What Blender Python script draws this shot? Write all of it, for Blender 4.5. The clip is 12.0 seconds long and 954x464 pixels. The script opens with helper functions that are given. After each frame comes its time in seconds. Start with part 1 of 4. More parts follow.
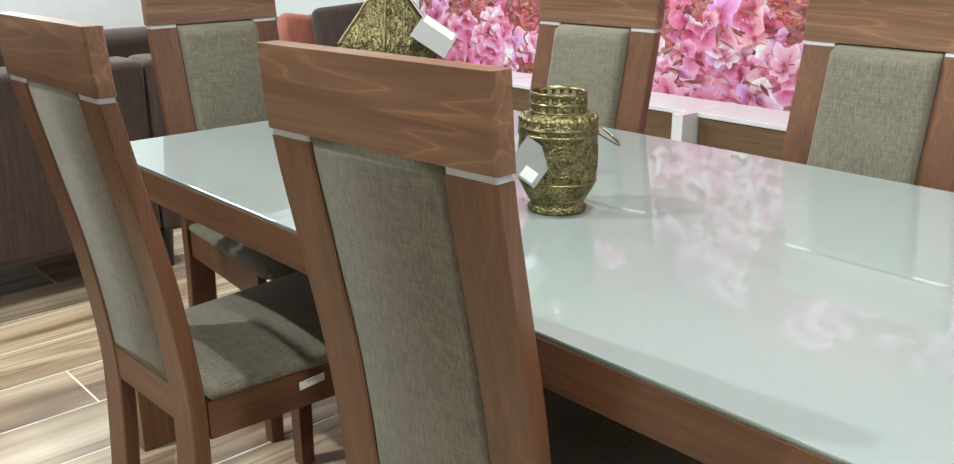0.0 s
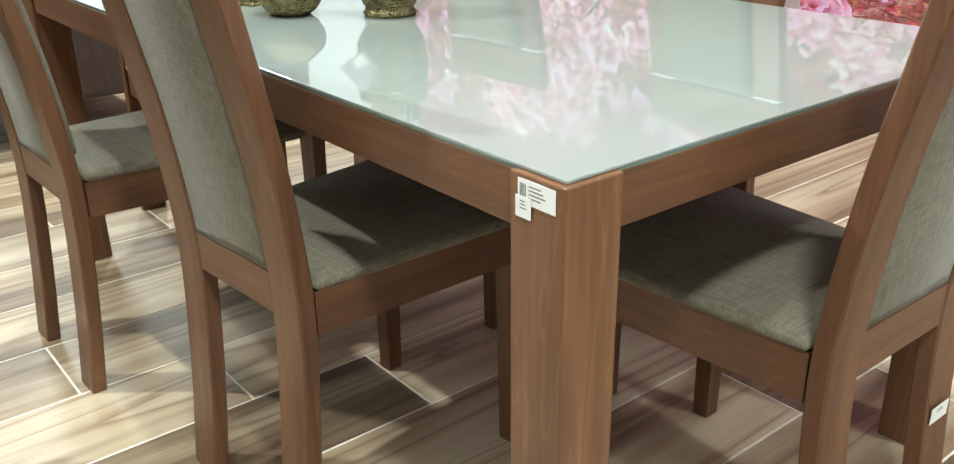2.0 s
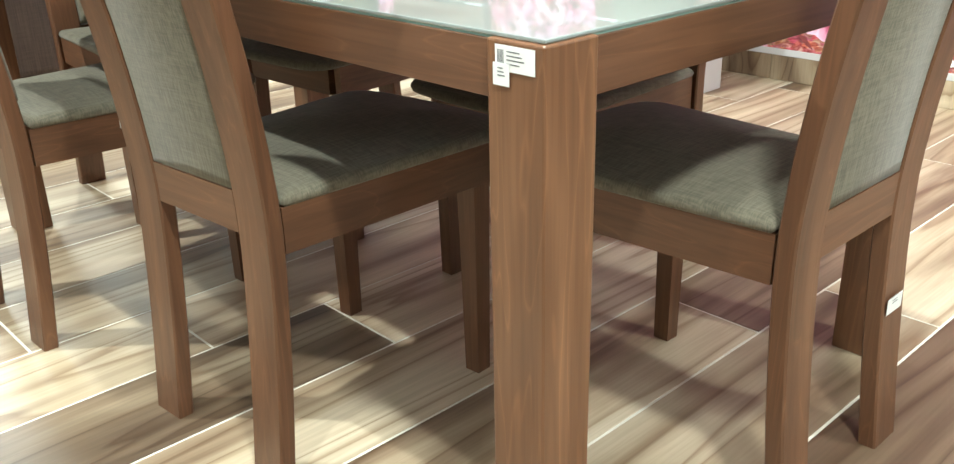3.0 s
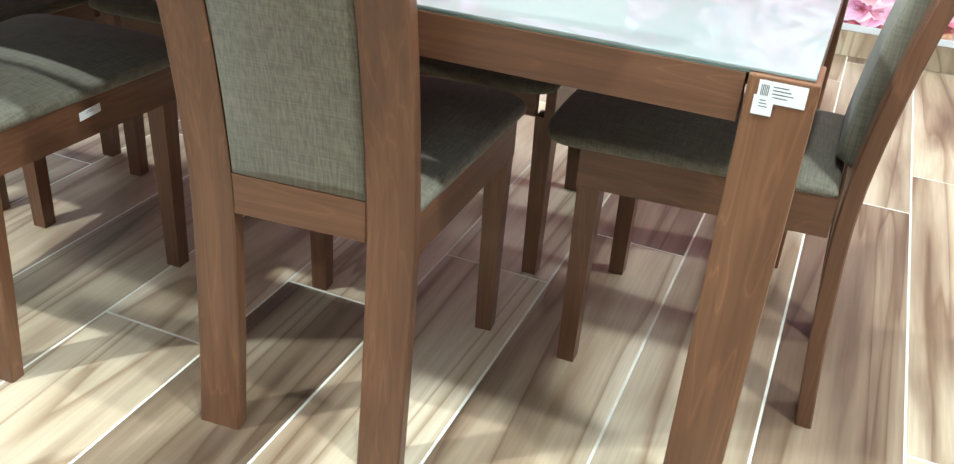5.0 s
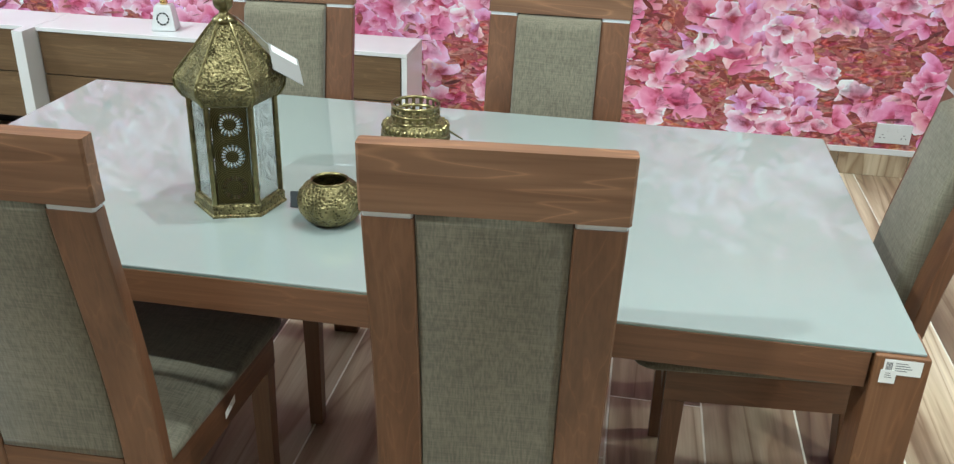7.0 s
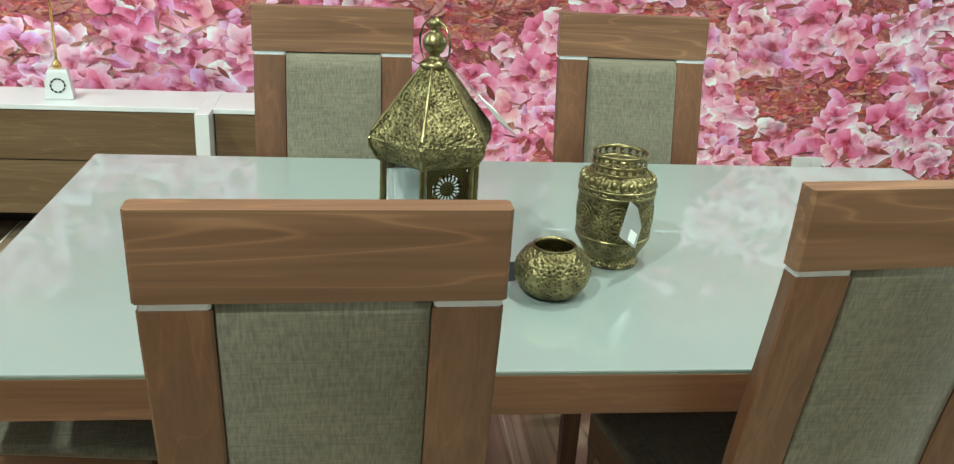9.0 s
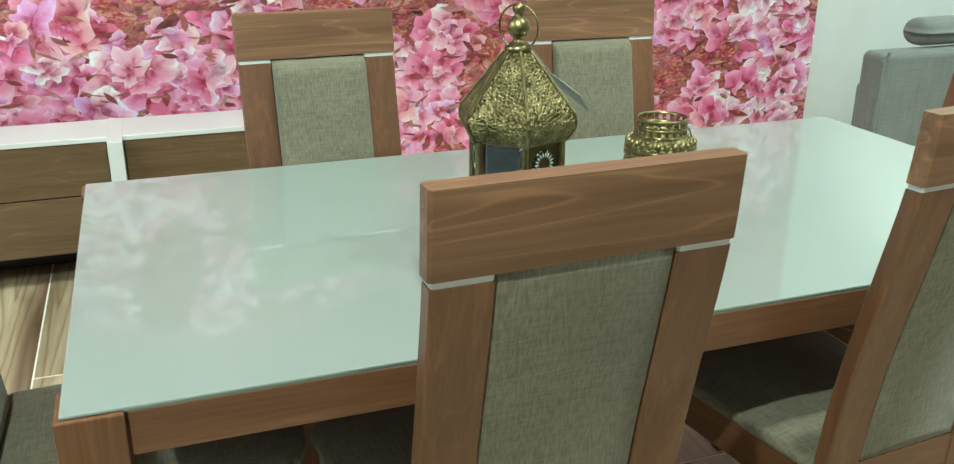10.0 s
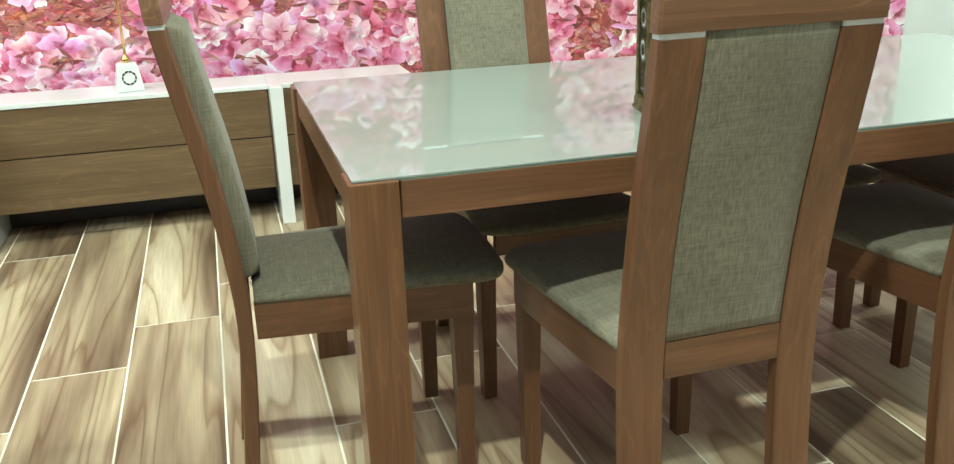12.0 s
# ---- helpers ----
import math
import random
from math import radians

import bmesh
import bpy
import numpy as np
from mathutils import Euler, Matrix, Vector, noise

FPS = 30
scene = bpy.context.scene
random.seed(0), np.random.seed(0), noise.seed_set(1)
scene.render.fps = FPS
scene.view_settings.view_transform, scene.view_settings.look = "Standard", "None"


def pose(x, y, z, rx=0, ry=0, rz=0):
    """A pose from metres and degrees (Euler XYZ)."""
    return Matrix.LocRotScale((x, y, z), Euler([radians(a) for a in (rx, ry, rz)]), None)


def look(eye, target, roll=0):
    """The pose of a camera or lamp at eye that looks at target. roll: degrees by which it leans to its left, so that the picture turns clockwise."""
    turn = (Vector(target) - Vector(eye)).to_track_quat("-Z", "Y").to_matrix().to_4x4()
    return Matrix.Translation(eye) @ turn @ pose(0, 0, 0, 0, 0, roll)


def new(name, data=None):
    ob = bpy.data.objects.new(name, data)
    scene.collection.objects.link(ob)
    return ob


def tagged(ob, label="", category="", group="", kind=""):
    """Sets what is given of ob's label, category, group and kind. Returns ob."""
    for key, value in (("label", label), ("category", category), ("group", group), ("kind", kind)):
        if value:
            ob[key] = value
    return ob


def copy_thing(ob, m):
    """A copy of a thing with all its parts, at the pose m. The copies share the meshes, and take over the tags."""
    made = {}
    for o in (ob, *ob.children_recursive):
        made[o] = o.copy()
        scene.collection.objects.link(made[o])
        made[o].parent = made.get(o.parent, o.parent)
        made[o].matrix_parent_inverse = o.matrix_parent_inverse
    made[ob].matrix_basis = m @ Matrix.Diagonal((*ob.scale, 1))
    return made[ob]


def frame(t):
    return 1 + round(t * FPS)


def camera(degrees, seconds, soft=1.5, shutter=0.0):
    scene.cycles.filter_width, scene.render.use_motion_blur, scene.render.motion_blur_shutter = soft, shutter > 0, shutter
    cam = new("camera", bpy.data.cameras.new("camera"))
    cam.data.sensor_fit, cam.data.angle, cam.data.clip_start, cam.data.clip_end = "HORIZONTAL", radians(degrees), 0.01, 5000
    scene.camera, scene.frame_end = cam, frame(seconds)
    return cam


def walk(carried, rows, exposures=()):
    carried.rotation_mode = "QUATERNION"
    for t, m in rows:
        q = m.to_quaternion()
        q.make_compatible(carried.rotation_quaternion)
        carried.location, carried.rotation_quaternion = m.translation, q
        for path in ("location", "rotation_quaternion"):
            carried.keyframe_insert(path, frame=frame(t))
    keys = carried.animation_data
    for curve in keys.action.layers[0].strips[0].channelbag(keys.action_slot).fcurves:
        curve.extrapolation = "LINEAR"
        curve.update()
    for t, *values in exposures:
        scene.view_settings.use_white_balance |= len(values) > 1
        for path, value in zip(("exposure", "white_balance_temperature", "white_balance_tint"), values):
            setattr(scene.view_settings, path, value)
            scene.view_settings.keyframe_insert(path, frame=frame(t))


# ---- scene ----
cam = camera(54.6, 12.0, soft=1.3)
PATH = [
    (0, (2.13, -0.739, 1.221), (0.717, 0.535, 0.605), -0.4),
    (0.5, (2.32, -0.677, 1.184), (0.887, 0.526, 0.478), 0.3),
    (1, (2.462, -0.642, 1.14), (1.018, 0.527, 0.399), 0.1),
    (1.5, (2.549, -0.608, 1.109), (1.109, 0.535, 0.32), -0.3),
    (2, (2.59, -0.597, 1.072), (1.149, 0.548, 0.288), -0.9),
    (2.5, (2.598, -0.628, 1.001), (1.198, 0.572, 0.226), -1.6),
    (3, (2.6, -0.675, 0.943), (1.25, 0.58, 0.167), -1.5),
    (3.5, (2.557, -0.774, 0.893), (1.287, 0.539, 0.083), -2.1),
    (5.5, (1.803, -1.198, 1.266), (1.322, 0.477, 0.283), 4.1),
    (6, (1.681, -1.264, 1.435), (1.252, 0.443, 0.485), 1.6),
    (6.5, (1.606, -1.3, 1.503), (1.255, 0.457, 0.605), 1.6),
    (7, (1.477, -1.305, 1.528), (1.19, 0.476, 0.664), 1.8),
    (7.5, (1.284, -1.268, 1.514), (1.056, 0.555, 0.71), 2.8),
    (9.5, (0.397, -1.099, 1.389), (0.854, 0.711, 0.677), 2.0),
    (10, (0.153, -1.096, 1.378), (0.791, 0.664, 0.675), 0.3),
    (10.5, (-0.051, -1.156, 1.345), (0.594, 0.611, 0.667), -0.9),
    (11, (-0.155, -1.262, 1.281), (0.407, 0.544, 0.63), -2.4),
    (11.5, (-0.19, -1.384, 1.233), (0.319, 0.441, 0.609), -2.7),
    (12, (-0.182, -1.424, 1.16), (0.317, 0.396, 0.509), -1.95),
]
EXPOSURES = [(0.0, -0.15, 6050, 2), (1.0, -0.13, 6050, -1), (2.5, 0.26, 6000, -4), (3.5, 0.56, 5900, -5), (5.5, 0.34, 5400, -4), (6.5, -0.18, 5550, -4), (7.5, -0.25, 5850, -8), (9.5, -0.18, 5980, -19), (10.0, -0.20, 6000, -20), (11.0, -0.30, 6200, -18), (11.5, -0.27, 6200, -17), (12.0, 0.09, 6200, -17)]
walk(cam, [(t, look(eye, target, roll)) for t, eye, target, roll in PATH], EXPOSURES)


# ---- light ----
world = bpy.data.worlds.new("world")
scene.world = world
world.use_nodes = True
world.node_tree.nodes["Background"].inputs[0].default_value = (0.9, 0.95, 1.0, 1)
world.node_tree.nodes["Background"].inputs[1].default_value = 0.0


def spot(name, at, to, watts, degrees=95, radius=0.035, colour=(1.0, 0.97, 0.92), blend=0.7):
    lamp = bpy.data.lights.new(name, "SPOT")
    lamp.energy, lamp.spot_size, lamp.spot_blend, lamp.shadow_soft_size, lamp.color = watts, radians(degrees), blend, radius, colour
    ob = new(name, lamp)
    ob.matrix_world = look(at, to)
    return ob


def panel_lamp(name, at, size_x, size_y, watts, colour=(0.95, 0.98, 1.0)):
    lamp = bpy.data.lights.new(name, "AREA")
    lamp.shape, lamp.size, lamp.size_y, lamp.energy, lamp.color = "RECTANGLE", size_x, size_y, watts, colour
    ob = new(name, lamp)
    ob.location = at
    return ob


CEILING = 3.1
SPOTS = [
    ((3.1, -0.5), (2.6, 0.05, 0.2), 245, 80),
    ((1.9, -0.55), (1.4, 0.2, 0.5), 95, 88),
    ((-0.2, -1.2), (0.4, 0.2, 0.4), 270, 95),
    ((1.35, 0.5), (1.1, 0.4, 0.7), 150, 95),
    ((-1.4, 0.9), (-0.9, 1.2, 0.0), 195, 95),
    ((3.5, 1.3), (3.1, 1.2, 0.0), 110, 95),
    ((0.4, 1.4), (0.4, 2.85, 1.0), 84, 58),
    ((2.2, 1.4), (2.4, 2.85, 1.0), 92, 58),
    ((-1.4, 1.4), (-1.2, 2.85, 1.0), 76, 58),
    # unseen extra spot, added to brighten the white wall right of the mural
    ((4.3, 1.4), (4.5, 2.85, 1.0), 110, 58),
]
for (sx, sy), aim, power, cone in SPOTS:
    spot("spot_light", (sx, sy, CEILING - 0.13), aim, power, cone, 0.14 if sx == 3.1 else 0.035)
# unseen panels, added as soft fill for the room: x, y, watts
FILL_PANELS = [(-3.0, -2.6, 13), (-0.2, -3.4, 17), (2.6, -3.4, 17), (5.0, -2.0, 15), (-3.4, 0.6, 125), (5.0, 1.4, 50)]
for sx, sy, power in FILL_PANELS:
    panel_lamp("panel_fill_light", (sx, sy, CEILING - 0.025), 1.15, 0.56, power)


# ---- materials ----
def material(name, roughness=0.5, metallic=0.0):
    m = bpy.data.materials.new(name)
    m.use_nodes = True
    b = m.node_tree.nodes["Principled BSDF"]
    b.inputs["Roughness"].default_value, b.inputs["Metallic"].default_value = roughness, metallic
    return m, m.node_tree, b


def node(tree, kind, **inputs):
    n = tree.nodes.new(kind)
    for key, value in inputs.items():
        n.inputs[key.replace("_", " ")].default_value = value
    return n


def ramp(tree, source, stops):
    n = tree.nodes.new("ShaderNodeValToRGB")
    e = n.color_ramp.elements
    while len(e) < len(stops):
        e.new(0.5)
    for i, (p, c) in enumerate(stops):
        e[i].position, e[i].color = p, (*c, 1)
    tree.links.new(source, n.inputs[0])
    return n


def mapped(tree, scale, source="Object", spread=0.0):
    """Object coordinates, stretched, and shifted by each object's own chance where spread is given."""
    co = tree.nodes.new("ShaderNodeTexCoord")
    mp = tree.nodes.new("ShaderNodeMapping")
    mp.inputs["Scale"].default_value = scale
    tree.links.new(co.outputs[source], mp.inputs[0])
    if spread:
        info = tree.nodes.new("ShaderNodeObjectInfo")
        mul = node(tree, "ShaderNodeMath")
        mul.operation = "MULTIPLY"
        mul.inputs[1].default_value = spread
        tree.links.new(info.outputs["Random"], mul.inputs[0])
        com = tree.nodes.new("ShaderNodeCombineXYZ")
        for i in range(3):
            tree.links.new(mul.outputs[0], com.inputs[i])
        tree.links.new(com.outputs[0], mp.inputs["Location"])
    return mp.outputs[0]


def mix(tree, kind, fac, a, b):
    n = tree.nodes.new("ShaderNodeMix")
    n.data_type, n.blend_type = "RGBA", kind
    for socket, value in ((n.inputs["Factor"], fac), (n.inputs[6], a), (n.inputs[7], b)):
        if isinstance(value, bpy.types.NodeSocket):
            tree.links.new(value, socket)
        elif isinstance(value, (int, float)):
            socket.default_value = value
        else:
            socket.default_value = (*value, 1)
    return n.outputs[2]


def bump(tree, shader, height, strength, distance=0.002):
    n = node(tree, "ShaderNodeBump", Strength=strength, Distance=distance)
    tree.links.new(height, n.inputs["Height"])
    tree.links.new(n.outputs[0], shader.inputs["Normal"])


def wood(name, axis, dark, mid, light, roughness=0.42, coat=0.13, fine=1.0):
    """Stained wood with its grain along the axis."""
    m, t, b = material(name, roughness)
    s = [9.0, 9.0, 9.0]
    s[axis] = 0.55
    wide = node(t, "ShaderNodeTexNoise", Scale=1.6, Detail=3.0, Distortion=0.9)
    t.links.new(mapped(t, s, spread=37.0), wide.inputs[0])
    s2 = [150.0, 150.0, 150.0]
    s2[axis] = 5.0
    pores = node(t, "ShaderNodeTexNoise", Scale=1.0, Detail=2.0)
    t.links.new(mapped(t, s2, spread=11.0), pores.inputs[0])
    s3 = [16.0, 16.0, 16.0]
    s3[axis] = 1.3
    rings = node(t, "ShaderNodeTexNoise", Scale=1.0, Detail=1.5, Distortion=0.6)
    t.links.new(mapped(t, s3, spread=23.0), rings.inputs[0])
    mul = node(t, "ShaderNodeMath")
    mul.operation = "MULTIPLY"
    mul.inputs[1].default_value = 9.0
    t.links.new(rings.outputs[0], mul.inputs[0])
    fr = node(t, "ShaderNodeMath")
    fr.operation = "FRACT"
    t.links.new(mul.outputs[0], fr.inputs[0])
    lines = ramp(t, fr.outputs[0], [(0.0, (1.75, 1.75, 1.7)), (0.06, (1.12, 1.12, 1.1)), (0.16, (0.98, 0.98, 0.98)), (0.7, (0.80, 0.79, 0.78)), (0.93, (0.95, 0.95, 0.94)), (1.0, (1.75, 1.75, 1.7))])
    base = ramp(t, wide.outputs[0], [(0.3, dark), (0.52, mid), (0.72, light)])
    c = mix(t, "MULTIPLY", 0.30 * fine, base.outputs[0], lines.outputs[0])
    pr = ramp(t, pores.outputs[0], [(0.36, (0.68, 0.64, 0.6)), (0.56, (1, 1, 1))])
    c = mix(t, "MULTIPLY", 0.45, c, pr.outputs[0])
    t.links.new(c, b.inputs["Base Color"])
    b.inputs["Coat Weight"].default_value, b.inputs["Coat Roughness"].default_value = coat, 0.22
    bump(t, b, pores.outputs[0], 0.12, 0.001)
    return m


RED_D, RED_M, RED_L = (0.100, 0.043, 0.020), (0.138, 0.061, 0.029), (0.180, 0.084, 0.042)
WOOD = [wood("stained_wood_%s" % "xyz"[i], i, RED_D, RED_M, RED_L) for i in range(3)]
WOOD_LEG = wood("stained_wood_leg", 2, (0.118, 0.051, 0.023), (0.172, 0.077, 0.035), (0.226, 0.108, 0.052), 0.36, 0.2, 1.3)
RAIL_WOOD = wood("stained_rail_wood", 0, (0.138, 0.067, 0.035), (0.186, 0.095, 0.052), (0.232, 0.124, 0.070), 0.40, 0.16, 2.1)
UNIT_WOOD = wood("veneer_walnut", 0, (0.11, 0.066, 0.032), (0.135, 0.083, 0.042), (0.16, 0.102, 0.054), 0.42, 0.05)


def fabric(name, dark, light, size=1.0):
    """Woven slub cloth: threads both ways."""
    m, t, b = material(name, 0.9)
    warp = node(t, "ShaderNodeTexNoise", Scale=1.0, Detail=2.0)
    t.links.new(mapped(t, (330 * size, 330 * size, 11 * size), spread=9.0), warp.inputs[0])
    weft = node(t, "ShaderNodeTexNoise", Scale=1.0, Detail=2.0)
    t.links.new(mapped(t, (22 * size, 22 * size, 400 * size), spread=5.0), weft.inputs[0])
    add = node(t, "ShaderNodeMath")
    add.operation = "ADD"
    thin = node(t, "ShaderNodeMath")
    thin.operation = "MULTIPLY_ADD"
    thin.inputs[1].default_value, thin.inputs[2].default_value = 0.6, 0.2
    t.links.new(weft.outputs[0], thin.inputs[0])
    t.links.new(warp.outputs[0], add.inputs[0])
    t.links.new(thin.outputs[0], add.inputs[1])
    half = node(t, "ShaderNodeMath")
    half.operation = "MULTIPLY"
    half.inputs[1].default_value = 0.5
    t.links.new(add.outputs[0], half.inputs[0])
    cloudy = node(t, "ShaderNodeTexNoise", Scale=7.0, Detail=3.0)
    t.links.new(mapped(t, (1, 1, 1), spread=3.0), cloudy.inputs[0])
    base = ramp(t, half.outputs[0], [(0.4, dark), (0.6, light)])
    sh = ramp(t, cloudy.outputs[0], [(0.3, (0.86, 0.86, 0.86)), (0.7, (1.08, 1.08, 1.08))])
    t.links.new(mix(t, "MULTIPLY", 0.8, base.outputs[0], sh.outputs[0]), b.inputs["Base Color"])
    b.inputs["Sheen Weight"].default_value = 0.15
    bump(t, b, half.outputs[0], 0.5, 0.001)
    return m


def weave_flat(name, dark, light):
    """The same cloth lying flat, its threads along x and y."""
    m, t, b = material(name, 0.9)
    n = []
    for s in ((430, 26, 100), (26, 430, 100)):
        w = node(t, "ShaderNodeTexNoise", Scale=1.0, Detail=2.0)
        t.links.new(mapped(t, s, spread=9.0), w.inputs[0])
        n.append(w.outputs[0])
    add = node(t, "ShaderNodeMath")
    add.operation = "ADD"
    t.links.new(n[0], add.inputs[0])
    t.links.new(n[1], add.inputs[1])
    half = node(t, "ShaderNodeMath")
    half.operation = "MULTIPLY"
    half.inputs[1].default_value = 0.5
    t.links.new(add.outputs[0], half.inputs[0])
    base = ramp(t, half.outputs[0], [(0.4, dark), (0.6, light)])
    t.links.new(base.outputs[0], b.inputs["Base Color"])
    b.inputs["Sheen Weight"].default_value = 0.15
    bump(t, b, half.outputs[0], 0.5, 0.001)
    return m


TAUPE_D, TAUPE_L = (0.116, 0.103, 0.072), (0.190, 0.170, 0.122)
CLOTH = fabric("taupe_weave", TAUPE_D, TAUPE_L)
CLOTH_FLAT = weave_flat("taupe_weave_seat", TAUPE_D, TAUPE_L)
BROWN_CLOTH = fabric("brown_upholstery", (0.045, 0.030, 0.023), (0.078, 0.052, 0.041), 0.7)
GREY_CLOTH = fabric("grey_leather_cloth", (0.235, 0.255, 0.25), (0.29, 0.31, 0.305), 0.5)
SALMON_CLOTH = fabric("salmon_cloth", (0.38, 0.12, 0.08), (0.52, 0.2, 0.14), 0.8)


def plain(name, colour, roughness=0.5, metallic=0.0, vary=0.12, scale=6.0, grain=0.0):
    """One colour with faint stains and grain."""
    m, t, b = material(name, roughness, metallic)
    n = node(t, "ShaderNodeTexNoise", Scale=scale, Detail=4.0)
    t.links.new(mapped(t, (1, 1, 1), spread=4.0), n.inputs[0])
    r = ramp(t, n.outputs[0], [(0.3, tuple(c * (1 - vary) for c in colour)), (0.7, tuple(min(1, c * (1 + vary)) for c in colour))])
    t.links.new(r.outputs[0], b.inputs["Base Color"])
    if grain:
        g = node(t, "ShaderNodeTexNoise", Scale=220.0, Detail=2.0)
        t.links.new(mapped(t, (1, 1, 1)), g.inputs[0])
        bump(t, b, g.outputs[0], grain, 0.001)
    return m


WHITE_WALL = plain("white_wall_paint", (0.78, 0.79, 0.78), 0.7, vary=0.03, grain=0.15)
CEILING_PAINT = plain("ceiling_paint", (0.8, 0.8, 0.79), 0.8, vary=0.03)
WHITE_GLOSS = plain("white_lacquer", (0.68, 0.68, 0.69), 0.18, vary=0.02)
ALU = plain("brushed_aluminium", (0.60, 0.62, 0.64), 0.5, 0.35, 0.05, 90.0)
PAPER = plain("white_paper_label", (0.82, 0.82, 0.80), 0.6, vary=0.03)
GREY_CARD = plain("grey_card", (0.30, 0.30, 0.29), 0.5, vary=0.05)
INK = plain("grey_print", (0.16, 0.16, 0.17), 0.6, vary=0.1)
DARK_CARD = plain("dark_card", (0.04, 0.045, 0.05), 0.4, vary=0.1)
MARK = plain("black_mark", (0.02, 0.02, 0.02), 0.4, vary=0.1)
# near-black for sofa legs, also the shade put under the television unit
DARK_LEG_AND_SHADE = plain("dark_leg_and_shade", (0.018, 0.012, 0.010), 0.4, vary=0.2)
BRASS_PLAIN = plain("polished_brass", (0.78, 0.55, 0.22), 0.2, 1.0, 0.1, 30.0)
GROUT = plain("tile_grout", (0.78, 0.74, 0.64), 0.9, vary=0.1, scale=20, grain=0.3)
LAMP_WHITE = bpy.data.materials.new("lamp_diffuser")
LAMP_WHITE.use_nodes = True
LAMP_WHITE.node_tree.nodes["Principled BSDF"].inputs["Emission Color"].default_value = (1, 0.97, 0.92, 1)
LAMP_WHITE.node_tree.nodes["Principled BSDF"].inputs["Emission Strength"].default_value = 3.0


def glass(name, colour=(1, 1, 1), roughness=0.0):
    m, t, b = material(name, roughness)
    b.inputs["Base Color"].default_value = (*colour, 1)
    b.inputs["Transmission Weight"].default_value = 1.0
    b.inputs["IOR"].default_value = 1.45
    return m


CLEAR = glass("clear_glass")
TINTED = glass("blue_grey_glass", (0.30, 0.37, 0.40))
# pale colour in place of the bright table seen through pierced rosettes
BRIGHT_HOLE = plain("bright_hole_paint", (0.44, 0.47, 0.47), 0.4, vary=0.08, scale=80.0)


def back_painted_glass():
    """White-backed glass: a pale green diffuse body under a smooth clear surface."""
    m, t, b = material("white_backed_glass", 0.35)
    b.inputs["Coat Weight"].default_value, b.inputs["Coat Roughness"].default_value = 1.0, 0.003
    b.inputs["Coat IOR"].default_value = 2.2
    b.inputs["Specular IOR Level"].default_value = 0.1
    n = node(t, "ShaderNodeTexNoise", Scale=3.0, Detail=5.0)
    t.links.new(mapped(t, (1, 1, 1)), n.inputs[0])
    r = ramp(t, n.outputs[0], [(0.3, (0.272, 0.312, 0.302)), (0.7, (0.284, 0.324, 0.313))])
    t.links.new(r.outputs[0], b.inputs["Base Color"])
    return m


TABLE_GLASS = back_painted_glass()
EDGE_GLASS = plain("green_glass_edge", (0.20, 0.29, 0.26), 0.1, vary=0.05)


def antique_brass(name, holes=0.0, scale=120.0):
    """Dark gold metal with embossed ornament; with holes it is pierced sheet."""
    m, t, b = material(name, 0.5, 1.0)
    v = node(t, "ShaderNodeTexVoronoi", Scale=scale)
    t.links.new(mapped(t, (1, 1, 1)), v.inputs[0])
    n = node(t, "ShaderNodeTexNoise", Scale=40.0, Detail=4.0)
    t.links.new(mapped(t, (1, 1, 1)), n.inputs[0])
    base = ramp(t, n.outputs[0], [(0.3, (0.10, 0.084, 0.040)), (0.7, (0.34, 0.29, 0.145))])
    low = ramp(t, v.outputs["Distance"], [(0.14, (0.10, 0.085, 0.06)), (0.42, (1, 1, 1))])
    t.links.new(mix(t, "MULTIPLY", 0.95, base.outputs[0], low.outputs[0]), b.inputs["Base Color"])
    bump(t, b, v.outputs["Distance"], 1.0, 0.003)
    if holes:
        gate = node(t, "ShaderNodeMath")
        gate.operation = "GREATER_THAN"
        gate.inputs[1].default_value = holes
        t.links.new(v.outputs["Distance"], gate.inputs[0])
        t.links.new(gate.outputs[0], b.inputs["Alpha"])
    return m


BRASS = antique_brass("antique_brass", 0.0, 185.0)
BRASS_SMOOTH = plain("antique_brass_smooth", (0.23, 0.195, 0.095), 0.33, 1.0, 0.3, 60.0)
BRASS_PIERCED = antique_brass("pierced_brass", 0.27, 215.0)


